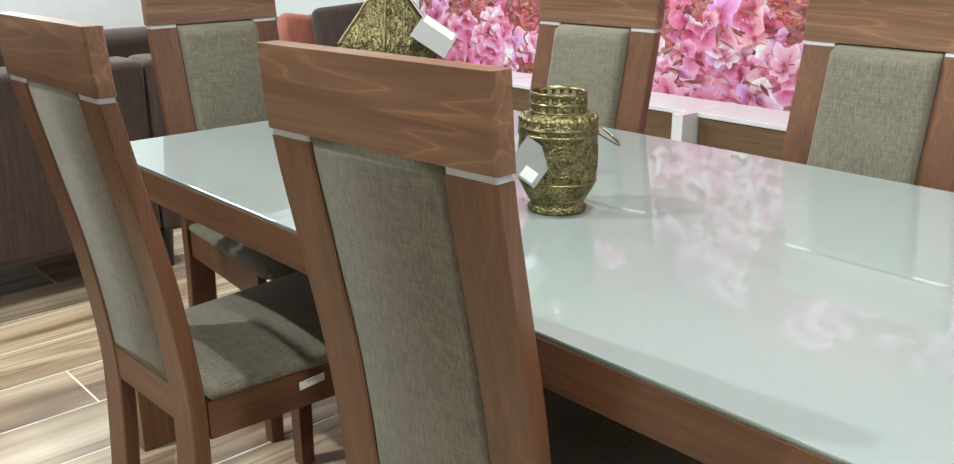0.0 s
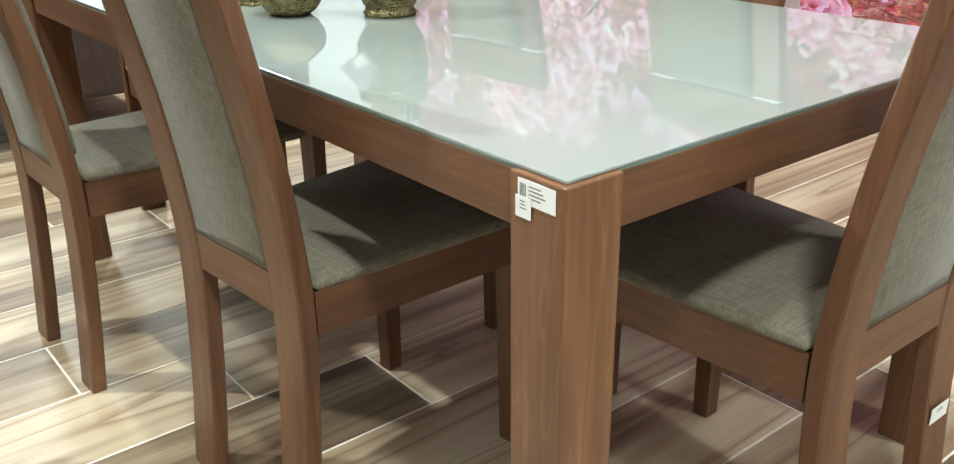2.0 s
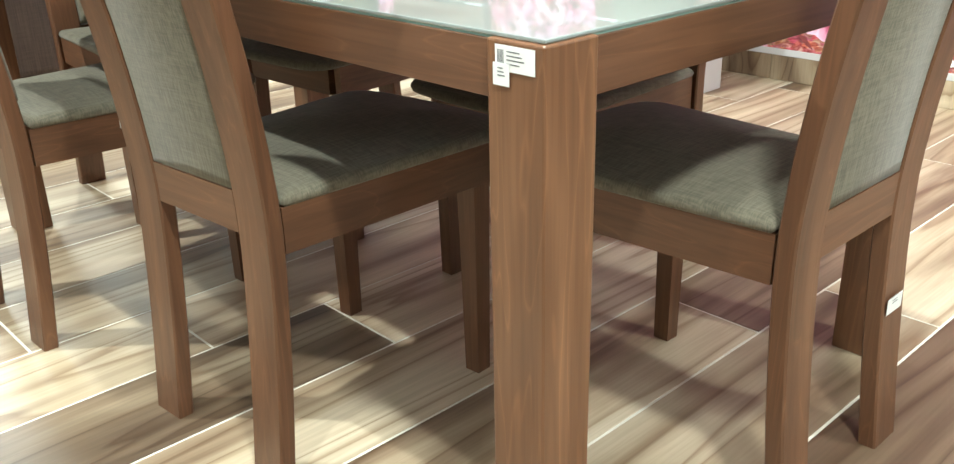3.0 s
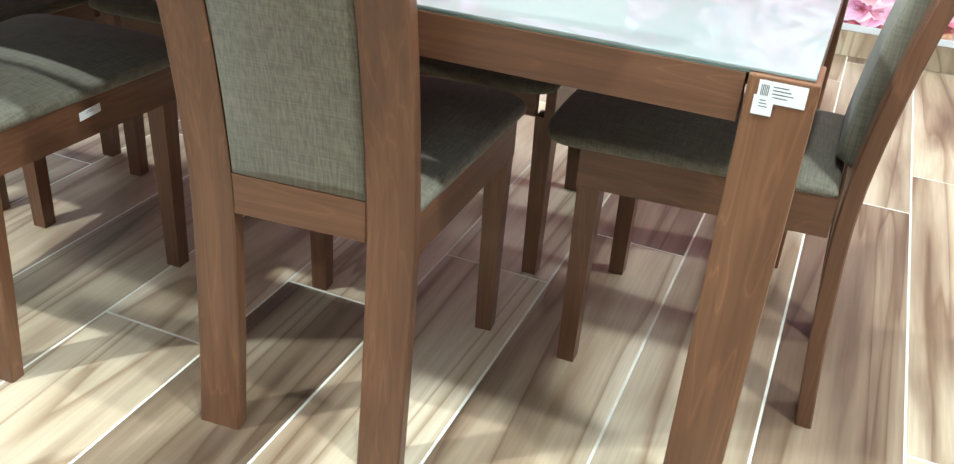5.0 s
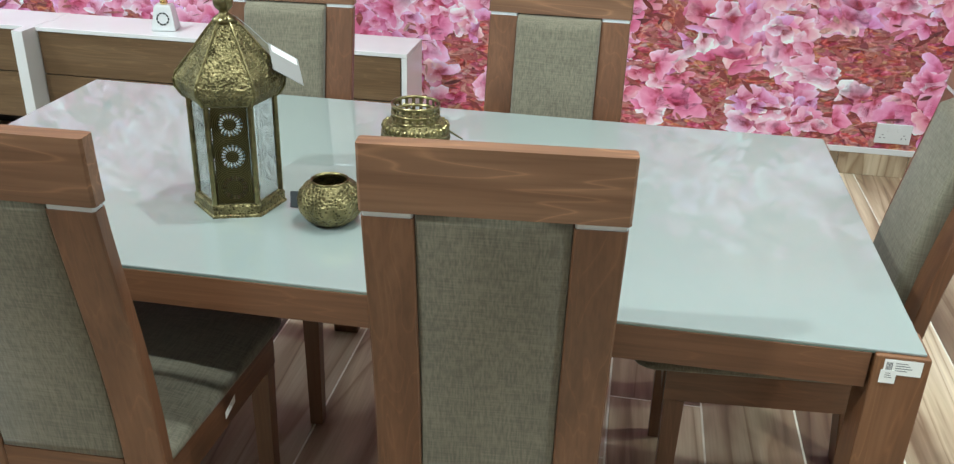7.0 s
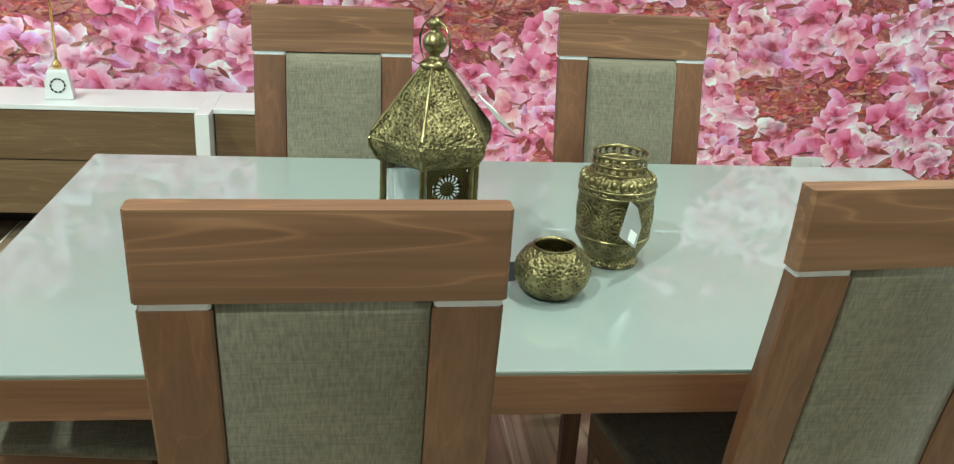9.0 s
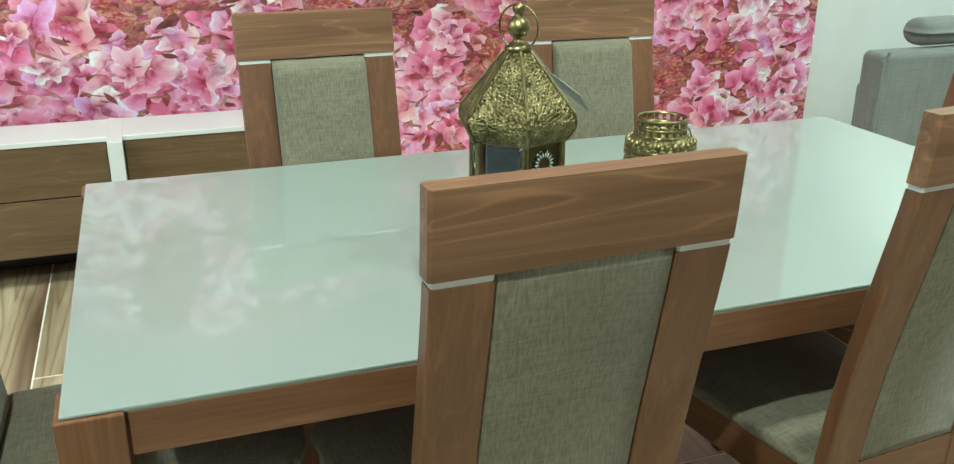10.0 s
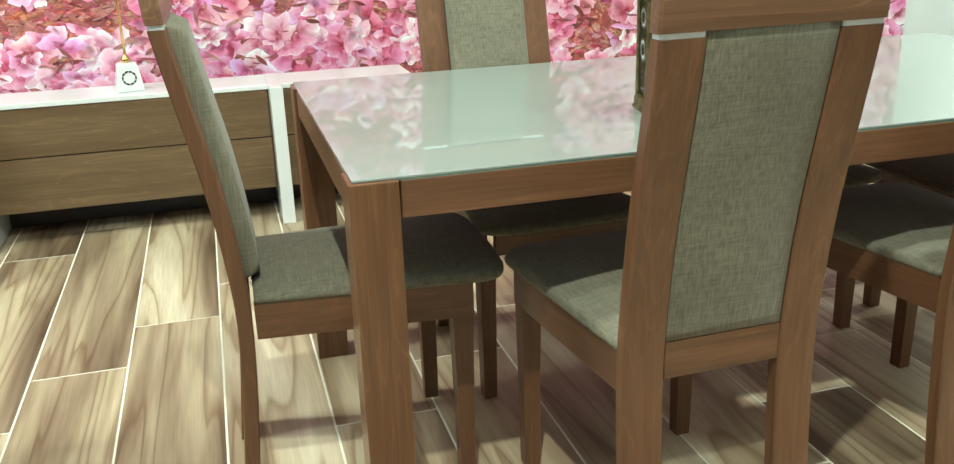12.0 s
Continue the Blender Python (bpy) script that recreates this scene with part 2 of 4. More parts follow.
def rosette_plate(name, lo, hi, metal, rough):
    """Brass plate pierced with three rings of petals, by the plate's own coordinates (one rosette to each unit of height)."""
    m, t, b = material(name, rough, metal)
    uv = t.nodes.new("ShaderNodeUVMap")
    sep = t.nodes.new("ShaderNodeSeparateXYZ")
    t.links.new(uv.outputs[0], sep.inputs[0])

    def math_(op, a, c=None):
        n = t.nodes.new("ShaderNodeMath")
        n.operation = op
        for i, v in enumerate((a, c)):
            if v is None:
                continue
            if isinstance(v, bpy.types.NodeSocket):
                t.links.new(v, n.inputs[i])
            else:
                n.inputs[i].default_value = v
        return n.outputs[0]
    u = math_("SUBTRACT", sep.outputs[0], 0.5)
    v = math_("SUBTRACT", math_("FRACT", sep.outputs[1]), 0.5)
    r = math_("SQRT", math_("ADD", math_("MULTIPLY", u, u), math_("MULTIPLY", v, v)))
    a = math_("ARCTAN2", v, u)
    spokes = math_("GREATER_THAN", math_("SINE", math_("MULTIPLY", a, 18.0)), -0.1)
    ring = math_("MULTIPLY", math_("GREATER_THAN", r, 0.235), math_("LESS_THAN", r, 0.37))
    hole = math_("MULTIPLY", spokes, ring)
    w = math_("SINE", math_("MULTIPLY", r, 110.0))
    base = ramp(t, w, [(0.0, lo), (1.0, hi)])
    t.links.new(base.outputs[0], b.inputs["Base Color"])
    t.links.new(math_("SUBTRACT", 1.0, hole), b.inputs["Alpha"])
    bump(t, b, w, 0.4, 0.001)
    return m


ROSETTE = rosette_plate("rosette_brass", (0.10, 0.083, 0.035), (0.27, 0.225, 0.10), 1.0, 0.36)


def floor_tile():
    """Wood-look porcelain: beige with brown streaks, each tile its own cut of the pattern."""
    m, t, b = material("wood_look_tile", 0.46)
    streak = node(t, "ShaderNodeTexNoise", Scale=1.0, Detail=4.0, Distortion=0.9)
    t.links.new(mapped(t, (4.0, 0.55, 1.0), spread=61.0), streak.inputs[0])
    vein = node(t, "ShaderNodeTexNoise", Scale=1.0, Detail=2.5, Distortion=0.7)
    t.links.new(mapped(t, (4.6, 0.28, 1.0), spread=91.0), vein.inputs[0])
    fine = node(t, "ShaderNodeTexNoise", Scale=1.0, Detail=2.0)
    t.links.new(mapped(t, (160.0, 6.0, 1.0), spread=13.0), fine.inputs[0])
    base = ramp(t, streak.outputs[0], [(0.30, (0.15, 0.098, 0.062)), (0.42, (0.33, 0.245, 0.165)), (0.53, (0.55, 0.45, 0.32)), (0.68, (0.70, 0.61, 0.47))])
    many = node(t, "ShaderNodeMath")
    many.operation = "MULTIPLY"
    many.inputs[1].default_value = 9.0
    t.links.new(vein.outputs[0], many.inputs[0])
    fract = node(t, "ShaderNodeMath")
    fract.operation = "FRACT"
    t.links.new(many.outputs[0], fract.inputs[0])
    line = ramp(t, fract.outputs[0], [(0.0, (0.46, 0.35, 0.26)), (0.07, (0.88, 0.84, 0.79)), (0.4, (1.07, 1.06, 1.04)), (0.8, (0.86, 0.81, 0.75)), (1.0, (0.46, 0.35, 0.26))])
    c = mix(t, "MULTIPLY", 0.8, base.outputs[0], line.outputs[0])
    fr = ramp(t, fine.outputs[0], [(0.35, (0.82, 0.8, 0.78)), (0.6, (1, 1, 1))])
    c = mix(t, "MULTIPLY", 0.6, c, fr.outputs[0])
    info = t.nodes.new("ShaderNodeObjectInfo")
    tone = ramp(t, info.outputs["Random"], [(0.0, (0.60, 0.58, 0.56)), (0.5, (0.88, 0.87, 0.86)), (1.0, (1.05, 1.04, 1.03))])
    t.links.new(mix(t, "MULTIPLY", 1.0, c, tone.outputs[0]), b.inputs["Base Color"])
    bump(t, b, fine.outputs[0], 0.08, 0.001)
    return m


TILE = floor_tile()


def petal_print():
    """Printed petals: pale rim, pink body, deep throat; the hue changes from petal to petal."""
    m, t, b = material("mural_petal_print", 0.55)
    uv = t.nodes.new("ShaderNodeUVMap")
    sep = t.nodes.new("ShaderNodeSeparateXYZ")
    t.links.new(uv.outputs[0], sep.inputs[0])
    hue = ramp(t, sep.outputs[0], [(0.0, (0.82, 0.22, 0.42)), (0.2, (0.90, 0.44, 0.62)), (0.38, (0.93, 0.66, 0.76)), (0.52, (0.86, 0.36, 0.62)), (0.66, (0.74, 0.17, 0.32)), (0.8, (0.90, 0.48, 0.55)), (0.92, (0.80, 0.36, 0.70)), (1.0, (0.94, 0.72, 0.80))])
    n = node(t, "ShaderNodeTexNoise", Scale=17.0, Detail=4.0, Distortion=1.0)
    t.links.new(mapped(t, (1, 1, 1)), n.inputs[0])
    add = node(t, "ShaderNodeMath")
    add.operation = "ADD"
    t.links.new(sep.outputs[1], add.inputs[0])
    sub = node(t, "ShaderNodeMath")
    sub.operation = "MULTIPLY_ADD"
    sub.inputs[1].default_value, sub.inputs[2].default_value = 1.1, -0.54
    t.links.new(n.outputs[0], sub.inputs[0])
    t.links.new(sub.outputs[0], add.inputs[1])
    depth = ramp(t, add.outputs[0], [(0.0, (0.44, 0.10, 0.12)), (0.2, (0.76, 0.40, 0.50)), (0.42, (0.96, 0.82, 0.90)), (0.72, (1.04, 1.14, 1.1)), (1.0, (1.14, 1.72, 1.52))])
    t.links.new(mix(t, "MULTIPLY", 1.0, hue.outputs[0], depth.outputs[0]), b.inputs["Base Color"])
    return m


def leaf_print():
    m, t, b = material("mural_leaf_print", 0.55)
    geo = t.nodes.new("ShaderNodeNewGeometry")
    hue = ramp(t, geo.outputs["Random Per Island"], [(0.0, (0.20, 0.04, 0.04)), (0.2, (0.42, 0.10, 0.10)), (0.4, (0.56, 0.22, 0.20)), (0.55, (0.32, 0.07, 0.07)), (0.72, (0.66, 0.36, 0.32)), (0.88, (0.48, 0.12, 0.16)), (1.0, (0.10, 0.03, 0.03))])
    n = node(t, "ShaderNodeTexNoise", Scale=45.0, Detail=4.0, Distortion=0.8)
    t.links.new(mapped(t, (1, 1, 1)), n.inputs[0])
    sh = ramp(t, n.outputs[0], [(0.3, (0.6, 0.55, 0.55)), (0.7, (1.2, 1.2, 1.2))])
    t.links.new(mix(t, "MULTIPLY", 0.9, hue.outputs[0], sh.outputs[0]), b.inputs["Base Color"])
    return m


def litter_print():
    m, t, b = material("mural_ground_print", 0.55)
    v = node(t, "ShaderNodeTexVoronoi", Scale=26.0)
    t.links.new(mapped(t, (1, 1, 2.2)), v.inputs[0])
    n = node(t, "ShaderNodeTexNoise", Scale=22.0, Detail=6.0, Distortion=1.5)
    t.links.new(mapped(t, (1, 1, 1.8)), n.inputs[0])
    base = ramp(t, n.outputs[0], [(0.3, (0.14, 0.025, 0.03)), (0.45, (0.40, 0.08, 0.09)), (0.58, (0.60, 0.2, 0.2)), (0.72, (0.75, 0.42, 0.4))])
    t.links.new(mix(t, "SOFT_LIGHT", 0.5, base.outputs[0], v.outputs["Color"]), b.inputs["Base Color"])
    return m


PETAL, LEAF, LITTER = petal_print(), leaf_print(), litter_print()


# ---- builders ----
def thing(name, label="", category="", group="", kind="", at=(0, 0, 0), turn=0.0):
    ob = new(name)
    ob.empty_display_size = 0.05
    ob.matrix_basis = pose(*at, 0, 0, turn)
    return tagged(ob, label, category, group, kind)


def mesh_of(name, bm, mat, smooth=False):
    me = bpy.data.meshes.new(name)
    bm.to_mesh(me)
    bm.free()
    if smooth:
        for p in me.polygons:
            p.use_smooth = True
    me.materials.append(mat)
    return me


def part(name, bm, mat, parent=None, label="", smooth=False):
    ob = new(name, mesh_of(name, bm, mat, smooth))
    ob.parent = parent
    return tagged(ob, label)


def solid(name, bm, mat, label="", category="", kind="", group="", smooth=False):
    return tagged(new(name, mesh_of(name, bm, mat, smooth)), label, category, group, kind)


def box(x0, x1, y0, y1, z0, z1, bevel=0.0, bm=None, steps=2):
    out = bm or bmesh.new()
    made = bmesh.ops.create_cube(out, size=1.0, matrix=Matrix.Translation(((x0 + x1) / 2, (y0 + y1) / 2, (z0 + z1) / 2)) @ Matrix.Diagonal((x1 - x0, y1 - y0, z1 - z0, 1)))
    if bevel:
        vs = set(made["verts"])
        bmesh.ops.bevel(out, geom=[e for e in out.edges if e.verts[0] in vs and e.verts[1] in vs], offset=bevel, segments=steps, profile=0.5, affect="EDGES")
    return out


def loft(rings, caps=True, closed=False, bm=None):
    """Joins rings of equally many points."""
    out = bm or bmesh.new()
    vs = [[out.verts.new(p) for p in r] for r in rings]
    n = len(vs[0])
    for a, c in zip(vs, vs[1:] + ([vs[0]] if closed else [])):
        for i in range(n):
            out.faces.new((a[i], a[(i + 1) % n], c[(i + 1) % n], c[i]))
    if caps and not closed:
        out.faces.new(vs[0][::-1])
        out.faces.new(vs[-1])
    bmesh.ops.recalc_face_normals(out, faces=out.faces)
    return out


def lathe(profile, n=40, caps=True, turn=0.0, centre=(0, 0)):
    return loft([[(centre[0] + r * math.cos(turn + math.tau * i / n), centre[1] + r * math.sin(turn + math.tau * i / n), z) for i in range(n)] for r, z in profile], caps)


def tube(points, radius, n=8, closed=False, bm=None):
    rings = []
    m = len(points)
    for i, p in enumerate(points):
        p = Vector(p)
        a = Vector(points[(i - 1) % m] if closed or i else points[0])
        c = Vector(points[(i + 1) % m] if closed or i < m - 1 else points[-1])
        d = (c - a).normalized()
        u = d.cross(Vector((0, 0, 1)) if abs(d.z) < 0.95 else Vector((1, 0, 0))).normalized()
        w = d.cross(u)
        rings.append([p + radius * (math.cos(math.tau * k / n) * u + math.sin(math.tau * k / n) * w) for k in range(n)])
    return loft(rings, not closed, closed, bm)


def spline(stops, z):
    """A smooth value at z through (z, value) stops."""
    for i in range(len(stops) - 1):
        (z0, v0), (z1, v1) = stops[i], stops[i + 1]
        if z <= z1 or i == len(stops) - 2:
            h = z1 - z0
            s = min(1, max(0, (z - z0) / h))
            m0 = (v1 - stops[i - 1][1]) / (z1 - stops[i - 1][0]) if i else (v1 - v0) / h
            m1 = (stops[i + 2][1] - v0) / (stops[i + 2][0] - z0) if i + 2 < len(stops) else (v1 - v0) / h
            return (2 * s**3 - 3 * s**2 + 1) * v0 + (s**3 - 2 * s**2 + s) * h * m0 + (-2 * s**3 + 3 * s**2) * v1 + (s**3 - s**2) * h * m1
    return stops[-1][1]


# ---- setting ----
WALL_Y, WALL_L, WALL_R, WALL_B = 2.85, -4.6, 6.2, -4.5
solid("wall_north", box(WALL_L, WALL_R, WALL_Y, WALL_Y + 0.15, 0, CEILING), WHITE_WALL, "plain white painted shop wall behind the mural", "wall", "structure")
solid("wall_west", box(WALL_L - 0.15, WALL_L, WALL_B, WALL_Y + 0.15, 0, CEILING), WHITE_WALL, "plain white painted shop wall behind the sofas", "wall", "structure")
solid("wall_east", box(WALL_R, WALL_R + 0.15, WALL_B, WALL_Y + 0.15, 0, CEILING), WHITE_WALL, "plain white painted shop wall", "wall", "structure")
solid("wall_south", box(WALL_L, WALL_R, WALL_B - 0.15, WALL_B, 0, CEILING), WHITE_WALL, "plain white painted shop wall", "wall", "structure")
solid("ceiling", box(WALL_L - 0.15, WALL_R + 0.15, WALL_B - 0.15, WALL_Y + 0.15, CEILING, CEILING + 0.12), CEILING_PAINT, "flat white painted ceiling with lamps", "ceiling", "structure")


def ceiling_lamp(sx, sy):
    t = thing("ceiling_spotlight", "round white ceiling spotlight, switched on", "ceiling light", "ceiling spotlights", at=(sx, sy, CEILING))
    part("housing", lathe([(0.06, 0), (0.06, -0.09), (0.052, -0.1), (0.05, -0.1), (0.048, -0.02), (0.0001, -0.02)], 24, False), WHITE_GLOSS, t)


for (sx, sy), aim, power, cone in SPOTS:
    ceiling_lamp(sx, sy)
# bodies for the added fill panels
for sx, sy, power in FILL_PANELS:
    t = thing("ceiling_panel", "flat rectangular ceiling light panel, added out of view for fill light", "ceiling light", "ceiling panels", at=(sx, sy, CEILING))
    part("frame", box(-0.6, 0.6, -0.3, 0.3, -0.02, 0, 0.003), WHITE_GLOSS, t)

floor = solid("floor", box(WALL_L - 0.15, WALL_R + 0.15, WALL_B - 0.15, WALL_Y + 0.15, -0.12, -0.0009), GROUT, "wood-look porcelain plank floor with pale joints", "floor", "structure")

# mural
MUR_L, MUR_R, MUR_B, MUR_T = -2.35, 3.42, 0.13, 2.75
mural = tagged(thing("mural", "wall mural printed with fallen pink blossoms and red leaves", "mural", kind="structure"))
part("backing", box(MUR_L, MUR_R, WALL_Y - 0.006, WALL_Y - 0.001, MUR_B, MUR_T), LITTER, mural)


def scatter_print(rnd, count, leaf, lift=0.0):
    """Many flat printed shapes laid over one another in the mural's plane; each blossom has one hue, kept in u, and v runs from throat to rim."""
    verts, faces, uvs = [], [], []
    layer = 0
    n = 12 if leaf else 26
    for k in range(count):
        cx, cz = rnd.uniform(MUR_L + 0.05, MUR_R - 0.05), rnd.uniform(MUR_B + 0.04, min(MUR_T, 2.0) - 0.05)
        if not leaf and noise.noise((cx * 2.6, 0.0, cz * 4.2)) < rnd.uniform(-0.25, 0.15):
            continue
        size = rnd.uniform(0.045, 0.105) if not leaf else rnd.uniform(0.04, 0.12)
        petals = 1 if leaf else rnd.choice((2, 3, 4, 5, 6))
        start = rnd.uniform(0, math.tau)
        fan = rnd.uniform(0.55, 1.15)
        squash = rnd.uniform(0.6, 1.0) if not leaf else rnd.uniform(0.3, 0.8)
        hue = rnd.random()
        for p in range(petals):
            layer += 1
            y = WALL_Y - 0.0065 - (0.0000004 if leaf else 0.0000003) * layer - (0 if leaf else 0.0028) - lift
            a = start + p * fan + rnd.uniform(-0.25, 0.25)
            length, width = size * rnd.uniform(0.75, 1.3), size * (rnd.uniform(0.6, 1.0) if not leaf else rnd.uniform(0.05, 0.22))
            ph = [rnd.uniform(0, math.tau) for _ in range(4)]
            own = min(1.0, max(0.0, hue + rnd.uniform(-0.09, 0.09)))
            jx, jz = (rnd.uniform(-0.55, 0.55) * size, rnd.uniform(-0.4, 0.4) * size) if not leaf else (0, 0)
            base = len(verts)
            ring = []
            for i in range(n):
                th = math.tau * i / n
                u = 0.5 - 0.5 * math.cos(th)
                w = math.sin(th) * (u ** 0.35 if not leaf else math.sin(math.pi * u) ** 0.6 + 0.02)
                wob = 1 + (0.10 * math.sin(4 * th + ph[0]) + 0.12 * math.sin(3 * th + ph[1]) + 0.06 * math.sin(9 * th + ph[3])) * (u if not leaf else 0.3)
                ring.append((u * length * wob, w * width * wob + 0.25 * width * math.sin(2.5 * u + ph[2]), u))
            inner = [(0.55 * lx + 0.12 * length, 0.5 * lz, 0.15 + 0.42 * u) for lx, lz, u in ring]
            for lx, lz, u in ring + inner + [(length * 0.3, 0.0, 0.1)]:
                x = cx + jx + lx * math.cos(a) - lz * math.sin(a)
                z = cz + jz + (lx * math.sin(a) + lz * math.cos(a)) * squash
                verts.append((min(MUR_R, max(MUR_L, x)), y, min(MUR_T, max(MUR_B, z))))
                uvs.append((own, u))
            for i in range(n):
                j = (i + 1) % n
                faces.append((base + i, base + j, base + n + j, base + n + i))
                faces.append((base + n + i, base + n + j, base + 2 * n))
    me = bpy.data.meshes.new("print")
    me.from_pydata(verts, [], faces)
    layer_uv = me.uv_layers.new(name="UVMap")
    loops = np.zeros(len(me.loops), dtype=np.int32)
    me.loops.foreach_get("vertex_index", loops)
    layer_uv.data.foreach_set("uv", np.array(uvs, dtype=np.float32)[loops].ravel())
    return me


rnd = random.Random(5)
leaves = new("printed_leaves", scatter_print(rnd, 6500, True))
leaves.data.materials.append(LEAF)
leaves.parent = mural
tagged(leaves, "printed red and brown fallen leaves", kind="stuff")
blossom = new("printed_blossoms", scatter_print(rnd, 2500, False))
blossom.data.materials.append(PETAL)
blossom.parent = mural
tagged(blossom, "printed pink and white blossoms", kind="stuff")
fallen = new("printed_leaves", scatter_print(rnd, 900, True, 0.0065))
fallen.data.materials.append(LEAF)
fallen.parent = mural
tagged(fallen, "printed red leaves lying over the blossoms", kind="stuff")
solid("trim", box(WALL_L, WALL_R, WALL_Y - 0.012, WALL_Y - 0.001, 0.103, 0.13, 0.002), WHITE_GLOSS, "thin white trim strip under the mural", "trim", "structure")


# ---- dining table ----
TL, TW, TH = 1.98, 1.014, 0.76
table = thing("dining_table", "reddish-brown wooden dining table with a white glass top", "dining table")
part("tabletop", box(0.004, TL - 0.004, 0.004, TW - 0.004, TH - 0.0035, TH + 0.001, 0.0012), TABLE_GLASS, table, "glossy white back-painted glass top")
part("glass_edge", box(0.0055, TL - 0.0055, 0.0055, TW - 0.0055, TH - 0.0065, TH - 0.0037), EDGE_GLASS, table, "greenish glass edge")
for name, b, mat in (
    ("long_apron", (0.084, TL - 0.084, 0.004, 0.030, 0.689, TH - 0.0068), WOOD[0]),
    ("long_apron", (0.084, TL - 0.084, TW - 0.030, TW - 0.004, 0.689, TH - 0.0068), WOOD[0]),
    ("end_apron", (0.004, 0.030, 0.086, TW - 0.086, 0.689, TH - 0.0068), WOOD[1]),
    ("end_apron", (TL - 0.030, TL - 0.004, 0.086, TW - 0.086, 0.689, TH - 0.0068), WOOD[1]),
):
    part(name, box(*b, 0.0015), mat, table)
part("top_board", box(0.031, TL - 0.031, 0.031, TW - 0.031, TH - 0.03, TH - 0.0069), WOOD[0], table)
for x0, y0 in ((-0.003, -0.004), (TL - 0.08, -0.004), (-0.003, TW - 0.08), (TL - 0.08, TW - 0.08)):
    part("leg", box(x0, x0 + 0.083, y0, y0 + 0.084, 0, TH - 0.004, 0.0025), WOOD_LEG, table)


# ---- chairs ----
BACK = [(0.0, -0.037), (0.2, -0.018), (0.42, -0.007), (0.55, -0.0155), (0.7, -0.0365), (0.85, -0.067), (0.99, -0.094), (1.10, -0.103)]
HALF, POST, DEEP = 0.186, 0.075, 0.030


def bent(x0, x1, z0, z1, front, back, steps=18, top_in=0.0, round_=0.003):
    """A bar that follows the curve of the chair's back between two heights: front and back are distances forward of the curve."""
    rings = []
    for i in range(steps + 1):
        z = z0 + (z1 - z0) * i / steps
        y = spline(BACK, z)
        f, k, r = y + front, y + back, round_
        rings.append([(x0 + r, k, z), (x1 - r, k, z), (x1, k + r, z), (x1, f - r, z), (x1 - r, f, z), (x0 + r, f, z), (x0, f - r, z), (x0, k + r, z)])
    return loft(rings)


def padded(x0, x1, z0, z1, front, back, steps=30):
    """The upholstered back: follows the chair's curve, rounded off at its ends and front edges."""
    rings = []
    for i in range(steps + 1):
        z = z0 + (z1 - z0) * i / steps
        d = min(z - z0, z1 - z) / 0.022
        k = math.sqrt(max(0.0, 1 - (1 - min(1.0, d)) ** 2))
        y, f = spline(BACK, z), back + 0.018 + (front - back - 0.018) * k
        r = 0.003 + 0.013 * k
        pts = [(x0 + 0.003, y + back, z), (x1 - 0.003, y + back, z), (x1, y + back + 0.004, z)]
        pts += [(x1 - r * (1 - math.cos(a)), y + f - r * (1 - math.sin(a)), z) for a in (0.0, 0.5, 1.05, 1.57)]
        pts += [(x0 + r * (1 - math.cos(a)), y + f - r * (1 - math.sin(a)), z) for a in (1.57, 1.05, 0.5, 0.0)]
        pts += [(x0, y + back + 0.004, z)]
        rings.append(pts)
    return loft(rings)


def cushion(points, z0, z1, dome, inset, n=10):
    """A padded seat over an outline, domed, with a rounded edge."""
    c = Vector((sum(p[0] for p in points) / len(points), sum(p[1] for p in points) / len(points)))
    rings = [[(*(c + (Vector(p) - c) * 0.985), z0) for p in points]]
    for i in range(5):
        a = math.pi / 2 * i / 4
        k = 1.0 - inset * (1 - math.cos(a))
        rings.append([(*(c + (Vector(p) - c) * k), z0 + 0.006 + (z1 - z0 - 0.006) * math.sin(a)) for p in points])
    for i in range(1, n):
        k = (1.0 - inset) * (1 - i / n)
        rings.append([(*(c + (Vector(p) - c) * k), z1 + dome * (1 - (1 - i / n) ** 2)) for p in points])
    return loft(rings)


def seat_outline():
    pts = []
    rear, front, y0, y1, r = 0.181, 0.217, 0.030, 0.535, 0.05
    pts += [(-rear, y0), (-rear * 0.5, y0), (rear * 0.5, y0), (rear, y0)]
    pts += [(rear + (front - rear) * k, y0 + (y1 - r - y0) * k) for k in (0.25, 0.5, 0.75, 1.0)]
    pts += [(front - r + r * math.cos(a), y1 - r + r * math.sin(a)) for a in (0.4, 0.8, 1.2)]
    pts += [(front * k, y1 + 0.012 * (1 - k * k)) for k in (0.7, 0.35, 0, -0.35, -0.7)]
    pts += [(-x, y) for x, y in reversed(pts[4:11])]
    return pts


